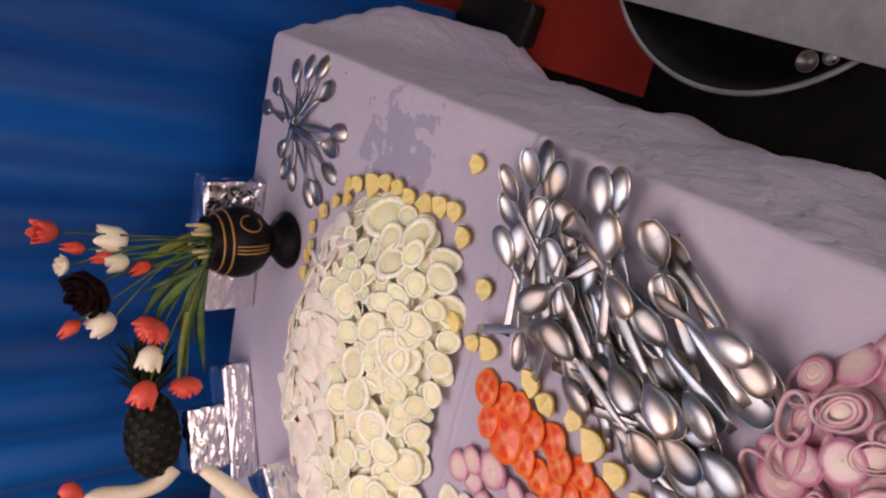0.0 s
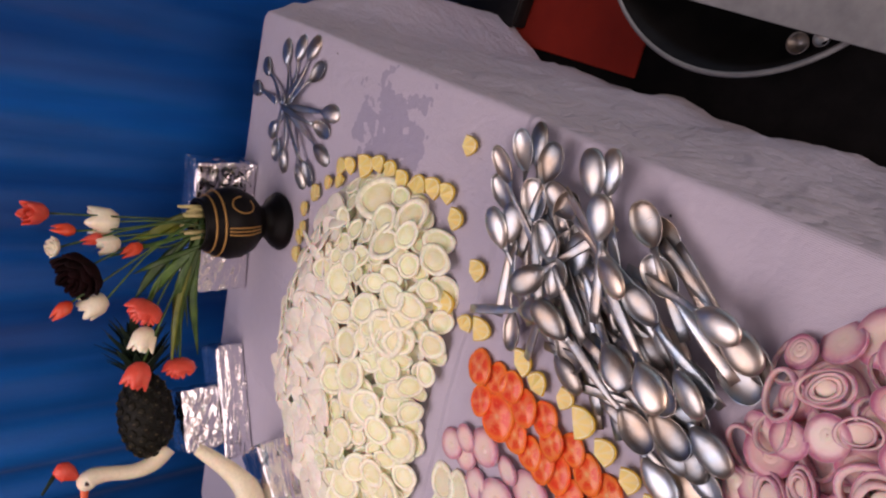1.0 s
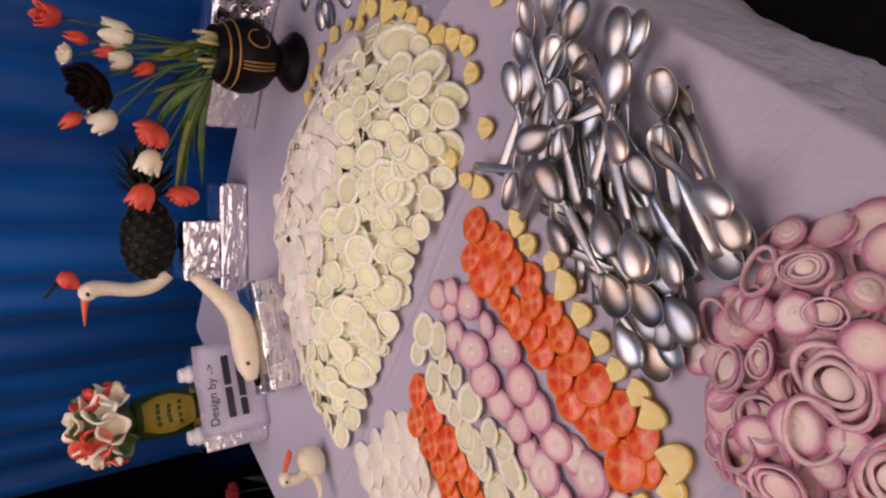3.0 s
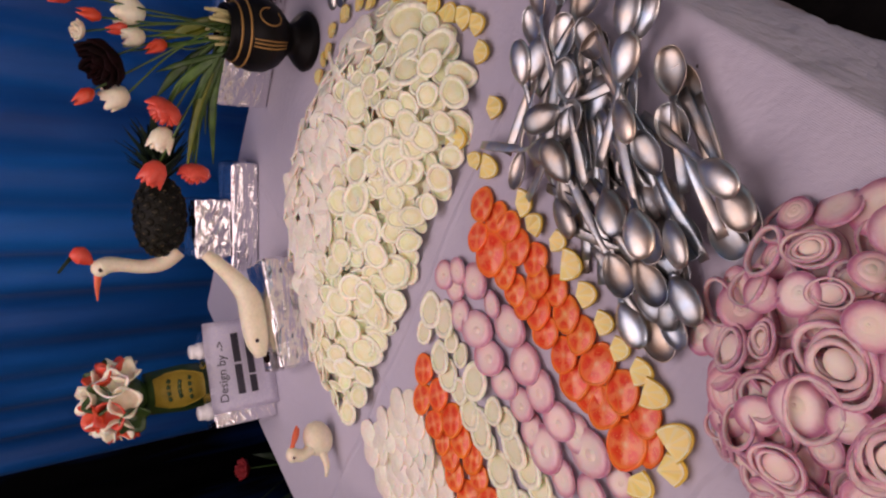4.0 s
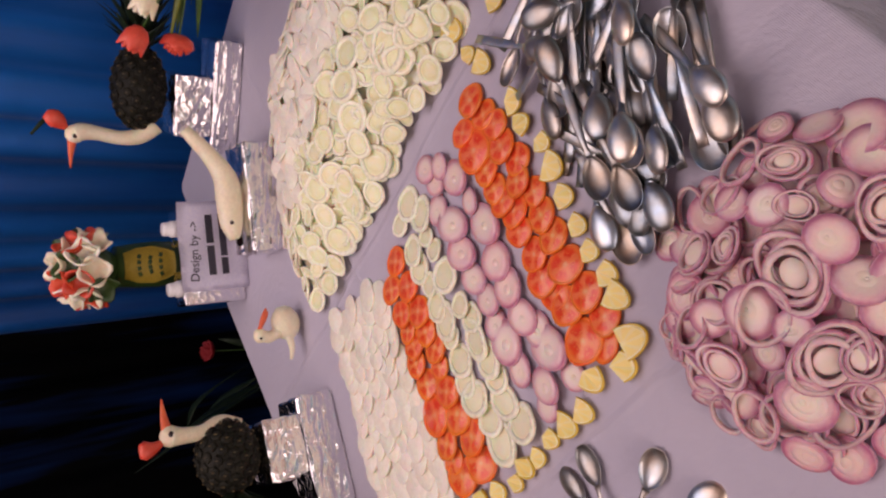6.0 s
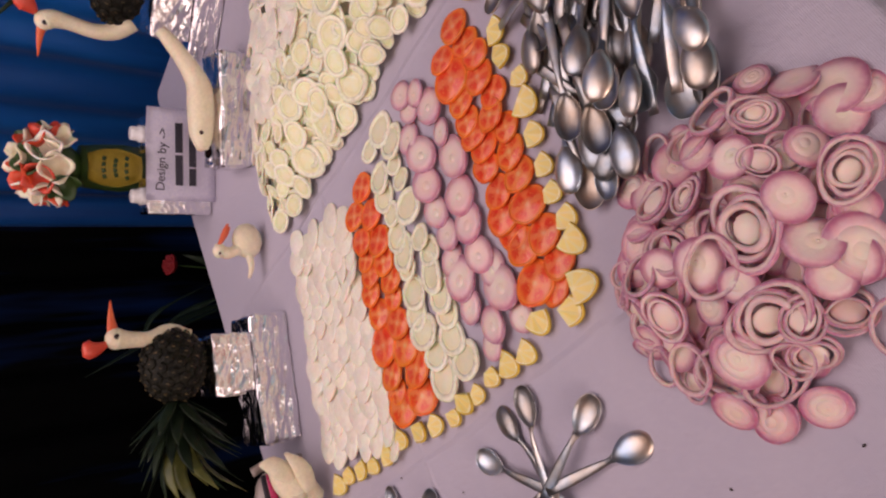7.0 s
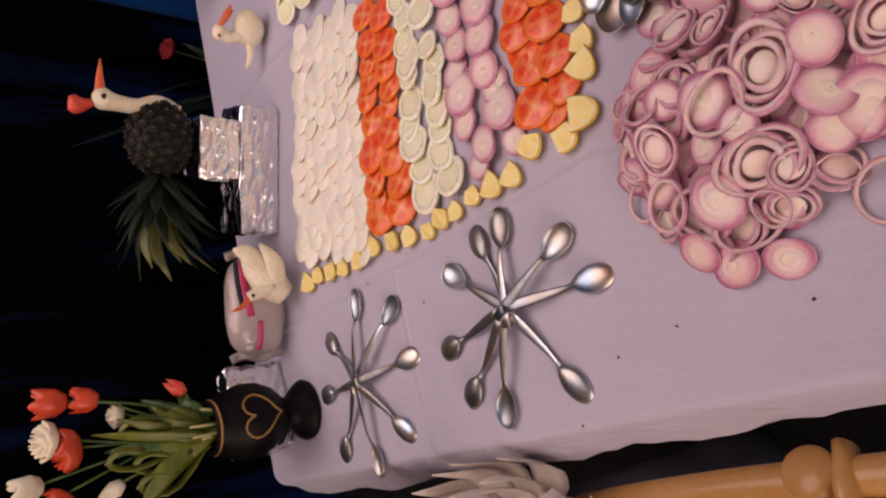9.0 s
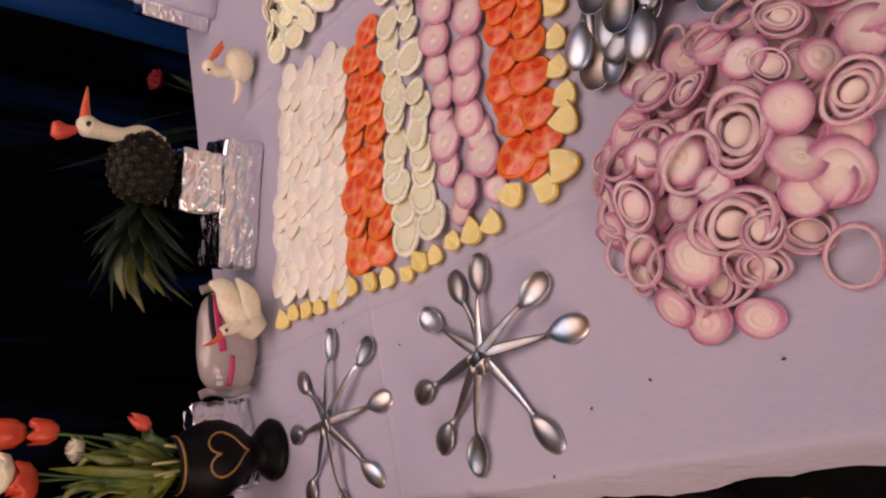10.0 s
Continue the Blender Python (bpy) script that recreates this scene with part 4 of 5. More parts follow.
ONION_FAR = [(1.297, -1.303, 0.0204, 's'), (1.275, -1.305, 0.023, 'c'), (1.197, -1.235, 0.0239, 'r'), (1.241, -1.316, 0.0195, 's'), (1.226, -1.266, 0.0206, 'n'),
    (1.254, -1.352, 0.025, 'n'), (1.121, -1.225, 0.0239, 'r'), (1.161, -1.244, 0.0268, 'r'), (1.166, -1.259, 0.0188, 'c'), (1.206, -1.303, 0.0217, 't'),
    (1.189, -1.285, 0.0228, 'c'), (1.074, -1.228, 0.0145, 's'), (1.098, -1.266, 0.0259, 't'), (1.134, -1.286, 0.0257, 'n'), (1.207, -1.345, 0.0244, 'c'),
    (1.19, -1.417, 0.0152, 'c'), (1.197, -1.386, 0.0266, 'c'), (1.218, -1.406, 0.0306, 's'), (1.163, -1.346, 0.0344, 'n')]
ONION_NEAR = [(1.014, -1.299, 0.0201, 'r'), (1.045, -1.321, 0.0188, 'r'), (1.068, -1.325, 0.0134, 'c'), (1.128, -1.384, 0.0168, 'c'), (1.117, -1.357, 0.0349, 'r'),
    (1.106, -1.347, 0.0288, 'c'), (1.046, -1.368, 0.0311, 't'), (1.152, -1.436, 0.0188, 't'), (1.131, -1.42, 0.03, 'n'), (1.086, -1.439, 0.0318, 's'),
    (0.999, -1.403, 0.025, 'r'), (1.031, -1.421, 0.0259, 'r'), (1.124, -1.461, 0.0141, 'r'), (1.039, -1.473, 0.0221, 's'), (1.068, -1.496, 0.0266, 's'),
    (1.114, -1.505, 0.0255, 's'), (1.177, -1.449, 0.0204, 'r'), (1.204, -1.477, 0.0262, 'r')]


def onion_heap():
    height, normal = mound(ONIONS, 0.030, 0.10)
    heap_core("onion_pile", ONIONS, 0.022, 0.10, ONION_PALE, "lower layers of a heap of sliced red onion", "onion")
    lab, grp = "loose purple red onion ring in a heap", "onion rings in the heap"
    rings = {"r": [onion_ring(s, lab, grp, 0.036, 1) for s in (1, 10)], "t": [onion_ring(s, lab, grp, 0.036, 2, True) for s in (2, 13)],
             "n": [onion_ring(s, lab, grp, 0.036, 3, True) for s in (3, 9, 14)]}
    cuts = [onion_slice(s, "thick red onion slice in a heap of rings", "onion slices in the heap", 0.032, (0.26, 0.44)) for s in (6, 8, 12)]
    pale = [onion_slice(s, "pale onion slice in a heap of rings", "onion slices in the heap", 0.032, (0.60, 0.80)) for s in (7, 15)]
    r = random.Random(5)
    shown = ONION_FAR + ONION_NEAR
    for layer, gap in ((0, 0.030), (1, 0.034)):
        for x, y in scattered(ONIONS, gap, 70 + layer, 0.016 if layer == 0 else 0.022):
            if layer and any((x - a) ** 2 + (y - b) ** 2 < (q * 0.8) ** 2 for a, b, q, _ in shown):
                continue
            nv = normal(x, y).normalized() + Vector((r.gauss(0, 0.25), r.gauss(0, 0.25), 0))
            z = TOP + 0.003 + height(x, y) * (0.55 + 0.25 * layer) + 0.002 * layer
            kind = r.choice((cuts, pale, rings["r"], rings["t"]))
            put(kind[r.randrange(len(kind))], tilted(x, y, z, nv, r.uniform(0, 360), r.uniform(0.72, 0.98)))
    for k, (x, y, q, kind) in enumerate(shown):
        some = {"s": cuts, "c": pale}.get(kind) or rings[kind]
        nv = normal(x, y).normalized() + Vector((r.gauss(0.08, 0.16), r.gauss(-0.05, 0.16), 0))
        lift = 0.004 if inside(ONIONS, x, y) < 0.02 else 0.009 + 0.003 * (k % 3)
        put(some[k % len(some)], tilted(x, y, TOP + lift + height(x, y), nv, r.uniform(0, 360), max(q, 0.021) * 1.14 / (0.032 if kind in "sc" else 0.035)))


onion_heap()

# ---- foil blocks, vases, carved pieces ----


def frame_at(x, y, z, degrees):
    return pose(x, y, z, 0, 0, degrees)


def foil_block(sx, sy, sz, seed, m, label):
    """A carton wrapped in crumpled foil, with folded ends."""
    t = thing("foil_wrapped_block", label, "foil block", "foil-wrapped blocks", m)
    bm = bmesh.new()
    block(bm, sx, sy, sz, 0.006, None, 2)
    bmesh.ops.subdivide_edges(bm, edges=bm.edges[:], cuts=7, use_grid_fill=True)
    for v in bm.verts:
        if v.co.z > 0.002:
            d = noise.noise_vector((v.co.x * 75 + seed, v.co.y * 75, v.co.z * 75)) * 0.0042
            v.co += d
    part("wrapping", bm, FOIL, t, "", False)
    bm = bmesh.new()
    block(bm, 0.004, sy * 0.72, sz * 0.6, 0.0015, Matrix.Translation((-sx / 2 - 0.001, 0, sz * 0.2)))
    part("folded_end", bm, FOIL, t, "", False)
    return t


foil_block(0.30, 0.075, 0.135, 1, frame_at(0.868, -0.052, TOP + 0.001, 5), "foil-wrapped carton standing behind a black vase")
foil_block(0.265, 0.10, 0.066, 2, frame_at(0.447, -0.149, TOP + 0.001, 30), "low foil-wrapped block under a smaller foil block")
foil_block(0.142, 0.09, 0.086, 3, frame_at(0.424, -0.163, TOP + 0.068, 32), "foil-wrapped block carrying a dark pineapple")
foil_block(0.245, 0.10, 0.072, 4, frame_at(0.398, -0.460, TOP + 0.001, 54), "foil-wrapped block beneath a carved radish fish")
foil_block(0.252, 0.095, 0.080, 5, frame_at(0.210, -1.013, TOP + 0.001, 68.6), "low foil-wrapped block at the table's edge")
foil_block(0.115, 0.085, 0.078, 6, frame_at(0.228, -0.980, TOP + 0.082, 66), "foil-wrapped block carrying a pineapple bird")
foil_block(0.17, 0.055, 0.115, 7, frame_at(0.100, -1.470, TOP + 0.001, 97), "small foil-wrapped carton behind a black vase")


def multi(name, pieces, label, category, m=None, parent=None):
    """One mesh out of several closed forms, each with its own material."""
    me = bpy.data.meshes.new(name)
    bm = bmesh.new()
    mats = []
    for sub, material in pieces:
        bmesh.ops.recalc_face_normals(sub, faces=sub.faces)
        tmp = bpy.data.meshes.new("tmp")
        sub.to_mesh(tmp)
        sub.free()
        n = len(bm.faces)
        bm.from_mesh(tmp)
        bpy.data.meshes.remove(tmp)
        if material not in mats:
            mats.append(material)
        bm.faces.ensure_lookup_table()
        for f in bm.faces[n:]:
            f.material_index, f.smooth = mats.index(material), True
    bm.to_mesh(me)
    bm.free()
    for material in mats:
        me.materials.append(material)
    ob = new(name, me)
    if parent:
        ob.parent = parent
    if m is not None:
        ob.matrix_basis = m
    return tagged(ob, label, category)


def tube_of(points, radii, n=14, seg=12, flat=1.0):
    bm = bmesh.new()
    pts = curve(points, n)
    w = lerps(radii, n)
    sweep(bm, pts, w, [q * flat for q in w], (0, 1, 0), seg)
    return bm


def ball_at(x, y, z, rx, ry=None, rz=None, turn=(0, 0, 0)):
    bm = bmesh.new()
    ball(bm, rx, ry or rx, rz or rx, pose(x, y, z, *turn), 14)
    return bm


def eye_mesh():
    bm = bmesh.new()
    lathe(bm, [(0.0118, -0.004), (0.0108, 0.0004), (0.0064, 0.0024), (0, 0.0027)], 6)
    return as_mesh("pineapple_eye", bm, PINE, False)


def tip_mesh():
    bm = bmesh.new()
    sweep(bm, curve([(0, -0.002, 0.0024), (0.0005, 0.001, 0.0034), (0.001, 0.004, 0.0040)], 4), [0.0030, 0.0028, 0.0018, 0.0004], [0.0008, 0.0008, 0.0006, 0.0003], (1, 0, 0), 5)
    return as_mesh("dry_tip", bm, PINE_TIP, False)


EYE_MESH, TIP_MESH = eye_mesh(), tip_mesh()


def pineapple_bird(m, s, cx, cz, half, rad, neck, beak, comb, stem, crown_len, droop, label, seed):
    """A pineapple lying on its side; the crown points to s, a carved neck stands at the other end. x runs across, z up from the block's top."""
    t = thing("pineapple_bird", label, "pineapple carving", "pineapple birds", m)
    r = random.Random(seed)
    bm = bmesh.new()
    ball(bm, half * 0.98, rad * 0.97, rad * 0.97, Matrix.Translation((cx, 0, cz)), 24)
    body = part("fruit_body", bm, PINE, t)
    count = 104
    for k in range(count):
        u = 1 - 2 * (k + 0.5) / count
        a = k * 2.399963
        q = math.sqrt(1 - u * u)
        n = Vector((u / half, q * math.cos(a) / rad, q * math.sin(a) / rad)).normalized()
        p = Vector((cx + half * u, rad * q * math.cos(a), cz + rad * q * math.sin(a)))
        q4 = n.to_track_quat("Z", "X").to_matrix().to_4x4()
        place = Matrix.Translation(p) @ q4 @ pose(0, 0, 0, 0, 0, 90 if s > 0 else -90) @ Matrix.Scale(rad / 0.060, 4)
        piece("eye", EYE_MESH, body, place)
        piece("dry_tip", TIP_MESH, body, place)
    # crown
    for k in range(46):
        f = k / 45
        a = k * 2.399963
        spread = 0.30 + 1.15 * (1 - f)
        length = crown_len * (0.55 + 0.45 * f) * r.uniform(0.85, 1.1)
        x0 = cx + s * (half * 0.93 + crown_len * 0.30 * f)
        rr = 0.013 * (1.1 - 0.6 * f)
        base = Vector((x0, rr * math.cos(a), cz + rr * math.sin(a)))
        out = Vector((0, math.cos(a), math.sin(a)))
        d = (Vector((s, 0, 0)) + out * spread).normalized()
        mid = base + d * length * 0.55
        tip = base + d * length * 0.82 + Vector((s * length * 0.10, 0, 0)) + out * length * 0.26 * r.uniform(0.1, 1)
        sag = droop * (f ** 2) * r.uniform(0.4, 1.0)
        tip.z -= sag * 0.05
        bm = bmesh.new()
        side = d.cross(out) if d.cross(out).length > 0.01 else Vector((0, 1, 0))
        sweep(bm, curve([base, mid, tip], 7), lerps([0.010, 0.0125, 0.009, 0.0008], 7), lerps([0.0018, 0.0014, 0.001, 0.0004], 7), out, 6)
        part("crown_leaf", bm, OLIVE if (droop > 0.5 and f > 0.74 and r.random() < 0.6) else DARKLEAF, t)
    # carved neck, head, beak and comb in one piece
    pieces = [(tube_of([(x, -0.004, z) for x, z, _ in neck], [q * 1.18 for *_, q in neck], 18), CREAM)]
    hx, hz, hr = neck[-1]
    pieces.append((ball_at(hx, -0.004, hz, hr * 1.18, hr * 1.05, hr * 1.1), CREAM))
    pieces.append((tube_of([(hx - s * hr * 0.8, -0.004, hz + 0.004), ((hx + beak[0]) / 2, -0.004, (hz + beak[1]) / 2 + 0.003), (beak[0], -0.004, beak[1])], [0.0095, 0.0065, 0.0012], 8, 8, 0.7), CARROT))
    pieces.append((tube_of([(comb[0], -0.004, comb[1]), (comb[2], -0.004, (comb[1] + comb[3]) / 2), (comb[2], -0.004, comb[3])], [0.006, 0.015, 0.021, 0.018, 0.005] if stem else [0.006, 0.009, 0.013, 0.017, 0.012], 9, 10, 0.7), RED))
    if stem:
        pieces.append((tube_of([(comb[2], -0.004, comb[3] - 0.004), (stem[0], -0.004, stem[1])], [0.005, 0.003], 4, 6), DARKLEAF))
    for side in (-1, 1):
        pieces.append((ball_at(hx - s * 0.002, -0.004 + side * hr * 1.0, hz + 0.002, 0.0052, 0.003, 0.0052), EYE))
    multi("carved_neck", pieces, "white radish neck with carrot beak and red comb", "", None, t)
    return t


pineapple_bird(frame_at(0.440, -0.152, TOP + 0.155, 31), 1, 0.010, 0.064, 0.094, 0.058,
               [(-0.070, 0.030, 0.020), (-0.098, 0.062, 0.016), (-0.104, 0.105, 0.0135), (-0.096, 0.150, 0.0135), (-0.094, 0.180, 0.0165), (-0.100, 0.196, 0.0175)],
               (-0.176, 0.204), (-0.088, 0.212, -0.070, 0.255), (-0.105, 0.278), 0.125, 0.0,
               "dark pineapple bird with a white radish neck on foil blocks", 3)
pineapple_bird(frame_at(0.222, -0.996, TOP + 0.161, 68), -1, 0.030, 0.057, 0.068, 0.056,
               [(0.075, 0.030, 0.016), (0.090, 0.060, 0.014), (0.082, 0.095, 0.0115), (0.084, 0.130, 0.0125), (0.088, 0.152, 0.0165)],
               (0.156, 0.156), (0.080, 0.168, 0.074, 0.205), None, 0.165, 1.0,
               "pineapple bird with a drooping leafy tail on foil blocks", 8)

# carved fish lying on its block
multi("radish_fish", [
    (tube_of([(0.150, 0, 0.108), (0.122, 0, 0.082), (0.085, 0, 0.052), (0.045, 0, 0.030), (0.0, 0, 0.026), (-0.050, 0, 0.026), (-0.090, 0, 0.022)], [0.012, 0.0155, 0.0175, 0.021, 0.026, 0.029, 0.028, 0.024, 0.012], 24), CREAM),
    (tube_of([(-0.080, -0.006, 0.014), (-0.097, -0.006, 0.014), (-0.104, -0.006, 0.017)], [0.006, 0.008, 0.005], 5, 8, 0.6), MAROON),
    (ball_at(-0.056, -0.0265, 0.036, 0.0045, 0.003, 0.0045), EYE),
], "long white carved radish fish lying on a foil block", "radish carving", frame_at(0.405, -0.465, TOP + 0.073, 54))

# two wrapped cartons with white caps behind the paper sign
for along in (0.010, 0.155):
    x, y = 0.151 + 0.598 * along - 0.80 * 0.050, -0.514 + 0.80 * along + 0.598 * 0.050
    t = thing("foil_wrapped_carton", "foil-wrapped drink carton with a white screw cap", "carton", "wrapped cartons", frame_at(x, y, TOP + 0.001, 53.2))
    bm = bmesh.new()
    block(bm, 0.085, 0.07, 0.150, 0.005)
    bmesh.ops.subdivide_edges(bm, edges=bm.edges[:], cuts=3, use_grid_fill=True)
    for v in bm.verts:
        v.co += noise.noise_vector(v.co * 40) * 0.0018 if v.co.z > 0.002 else Vector()
    part("body", bm, FOIL, t, "", False)
    bm = bmesh.new()
    lathe(bm, [(0, 0.148), (0.020, 0.148), (0.020, 0.158), (0.0165, 0.160), (0.0165, 0.172), (0.015, 0.176), (0, 0.176)], 20)
    part("cap", bm, WHITECAP, t, "ridged white plastic cap")


def letters(text, size, material, parent, m):
    data = bpy.data.curves.new("writing", "FONT")
    data.body, data.size, data.extrude = text, size, 0.0003
    tmp = new("tmp", data)
    bpy.context.view_layer.update()
    me = bpy.data.meshes.new_from_object(tmp.evaluated_get(bpy.context.evaluated_depsgraph_get()))
    bpy.data.objects.remove(tmp)
    me.materials.clear()
    me.materials.append(material)
    ob = new("writing", me)
    ob.parent, ob.matrix_basis = parent, m
    return ob


def sign():
    t = thing("paper_sign", "lavender paper sign with handwriting and printed lines leaning on cartons", "sign", m=frame_at(0.158, -0.520, TOP + 0.002, 53.2) @ pose(0, 0, 0, -5, 0, 0))
    bm = bmesh.new()
    cols, rows = 14, 8
    grid = [[bm.verts.new((0.212 * i / cols, 0.0022 * math.sin(i * 0.9) * (j / rows) - (0.004 * max(0, i - 11)), 0.156 * j / rows)) for i in range(cols + 1)] for j in range(rows + 1)]
    for a, b in zip(grid, grid[1:]):
        for i in range(cols):
            bm.faces.new((a[i], a[i + 1], b[i + 1], b[i]))
    bmesh.ops.solidify(bm, geom=bm.faces[:], thickness=0.0006)
    part("sheet", bm, PAPER, t)
    face = pose(0, 0, 0, 90, 0, 0)
    letters("Design by ->", 0.028, INK, t, pose(0.022, -0.0045, 0.118) @ face @ pose(0, 0, 0, 0, 0, -3))
    x = 0.036
    for w in (0.070, 0.082):
        bm = bmesh.new()
        block(bm, w, 0.0006, 0.017, 0, Matrix.Translation((x + w / 2, -0.0045, 0.076)))
        part("printed_line", bm, INK, t, "plain black bar in place of printing", False)
        x += w + 0.006
    x = 0.036
    for w in (0.040, 0.112):
        bm = bmesh.new()
        block(bm, w, 0.0006, 0.016, 0, Matrix.Translation((x + w / 2, -0.0045, 0.046)))
        part("printed_line", bm, INK, t, "plain black bar in place of printing", False)
        x += w + 0.004


sign()


def petal_cup(bm, radius, height, petals, flare, m, turn=0.0, seg=30, depth=0.22):
    """A ring of joined petals: a cup with a wavy lip and thickness."""
    prof = [(0, 0.0), (radius * 0.55, height * 0.10), (radius * 0.95, height * 0.40), (radius * (0.95 + flare * 0.4), height * 0.72), (radius * (0.9 + flare), height)]
    prof += [(q * 0.88, z + 0.0006) for q, z in prof[:0:-1]] + [(0, 0.002)]

    def shape(a, k):
        top = min(k, len(prof) - 1 - k) / 4
        return 1 + 0.10 * top * math.cos(petals * a + turn)

    made = lathe(bm, prof, seg, 1, 1, shape)
    for v in made:
        w = max(0.0, v.co.z / height - 0.35)
        v.co.z += depth * height * w * math.cos(petals * math.atan2(v.co.y, v.co.x) + turn)
    bmesh.ops.transform(bm, matrix=m, verts=made)


def flower(parent, at, base, kind, material, size, seed):
    """A carved bloom on a stem from base."""
    size *= 1.2
    at, base = Vector(at), Vector(base)
    r = random.Random(seed)
    d = (at - base).normalized()
    d = (d + Vector((r.gauss(0, 0.2), r.gauss(0, 0.2) - 0.25, r.gauss(0, 0.15)))).normalized()
    q = Matrix.Translation(at) @ d.to_track_quat("Z", "X").to_matrix().to_4x4()
    head = bmesh.new()
    if kind == "tulip":
        petal_cup(head, size, size * 1.9, 5, 0.12, q, 0.0)
        petal_cup(head, size * 0.72, size * 1.95, 4, 0.0, q, 1.2)
    elif kind == "bud":
        petal_cup(head, size * 0.8, size * 2.2, 3, -0.55, q, 0.0)
    else:
        for k, (f, h) in enumerate(((1.15, 0.75), (0.95, 0.95), (0.74, 1.1), (0.52, 1.2), (0.3, 1.25))):
            petal_cup(head, size * f, size * h * 1.2, 6 - k // 2, 0.22 - 0.07 * k, q, k * 1.1)
    bloom = part("bloom", head, material, parent)
    bm = bmesh.new()
    mid = (at + base) / 2 + Vector((r.gauss(0, 0.008), r.gauss(0, 0.008), 0.01))
    sweep(bm, curve([base, mid, at], 8), [0.0022] * 8, [0.0022] * 8, (0, 1, 0), 6)
    part("stem", bm, LEAF, parent)
    return bloom


def strap_leaf(parent, base, mid, tip, width, toward=(0.62, -0.70, 0.35), material=None):
    bm = bmesh.new()
    sweep(bm, curve([base, mid, tip], 10), lerps([0.4 * width, width, 0.9 * width, 0.1 * width], 10), lerps([0.0012, 0.0009, 0.0005], 10), toward, 6)
    part("leaf", bm, material or LEAF, parent)


def vase(parent, cx, cy, scale, height, banded=True):
    """A black urn: flared foot, round body with gold lines, pale stalks in the mouth."""
    k = height / 0.185
    prof = [(0, 0.0), (0.060, 0.0), (0.063, 0.006), (0.056, 0.016), (0.040, 0.030), (0.031, 0.042), (0.038, 0.052), (0.060, 0.072), (0.073, 0.098), (0.074, 0.122), (0.066, 0.146), (0.056, 0.162), (0.051, 0.172), (0.053, 0.180), (0.046, 0.180), (0.043, 0.168), (0.045, 0.150), (0, 0.140)]
    place = Matrix.Translation((cx, cy, TOP + 0.001))
    bm = bmesh.new()
    lathe(bm, [(q * scale, z * k) for q, z in prof], 40, m=place)
    part("body", bm, BLACK, parent, "black urn-shaped body")
    for q, z in ((0.0672, 0.144), (0.0585, 0.159)) if banded else ((0.0525, 0.172),):
        bm = bmesh.new()
        lathe(bm, [(q * scale, z * k), ((q + 0.0018) * scale, (z + 0.0022) * k), (q * scale, (z + 0.0045) * k), ((q - 0.002) * scale, (z + 0.002) * k), (q * scale, z * k)], 40, m=place)
        part("gold_band", bm, GOLD, parent, "painted gold band")
    return place, prof, k


def urn_point(prof, k, scale, z, a, cx, cy):
    q = float(np.interp(z, [p[1] for p in prof[1:13]], [p[0] for p in prof[1:13]])) * scale + 0.0006
    return Vector((cx + q * math.cos(a), cy + q * math.sin(a), TOP + 0.001 + z * k))


def stalks(parent, cx, cy, z, n, spread, seed):
    r = random.Random(seed)
    for _ in range(n):
        a, q = r.uniform(0, 6.3), r.uniform(0.01, 0.036)
        bm = bmesh.new()
        b = Vector((cx + q * math.cos(a), cy + q * math.sin(a), z - 0.02))
        e = b + Vector((math.cos(a) * spread, math.sin(a) * spread, r.uniform(0.03, 0.06)))
        sweep(bm, [b, (b + e) / 2, e], [0.0045, 0.004, 0.003], [0.003, 0.003, 0.002], (0, 1, 0), 6)
        part("stalk", bm, STRAW, parent)


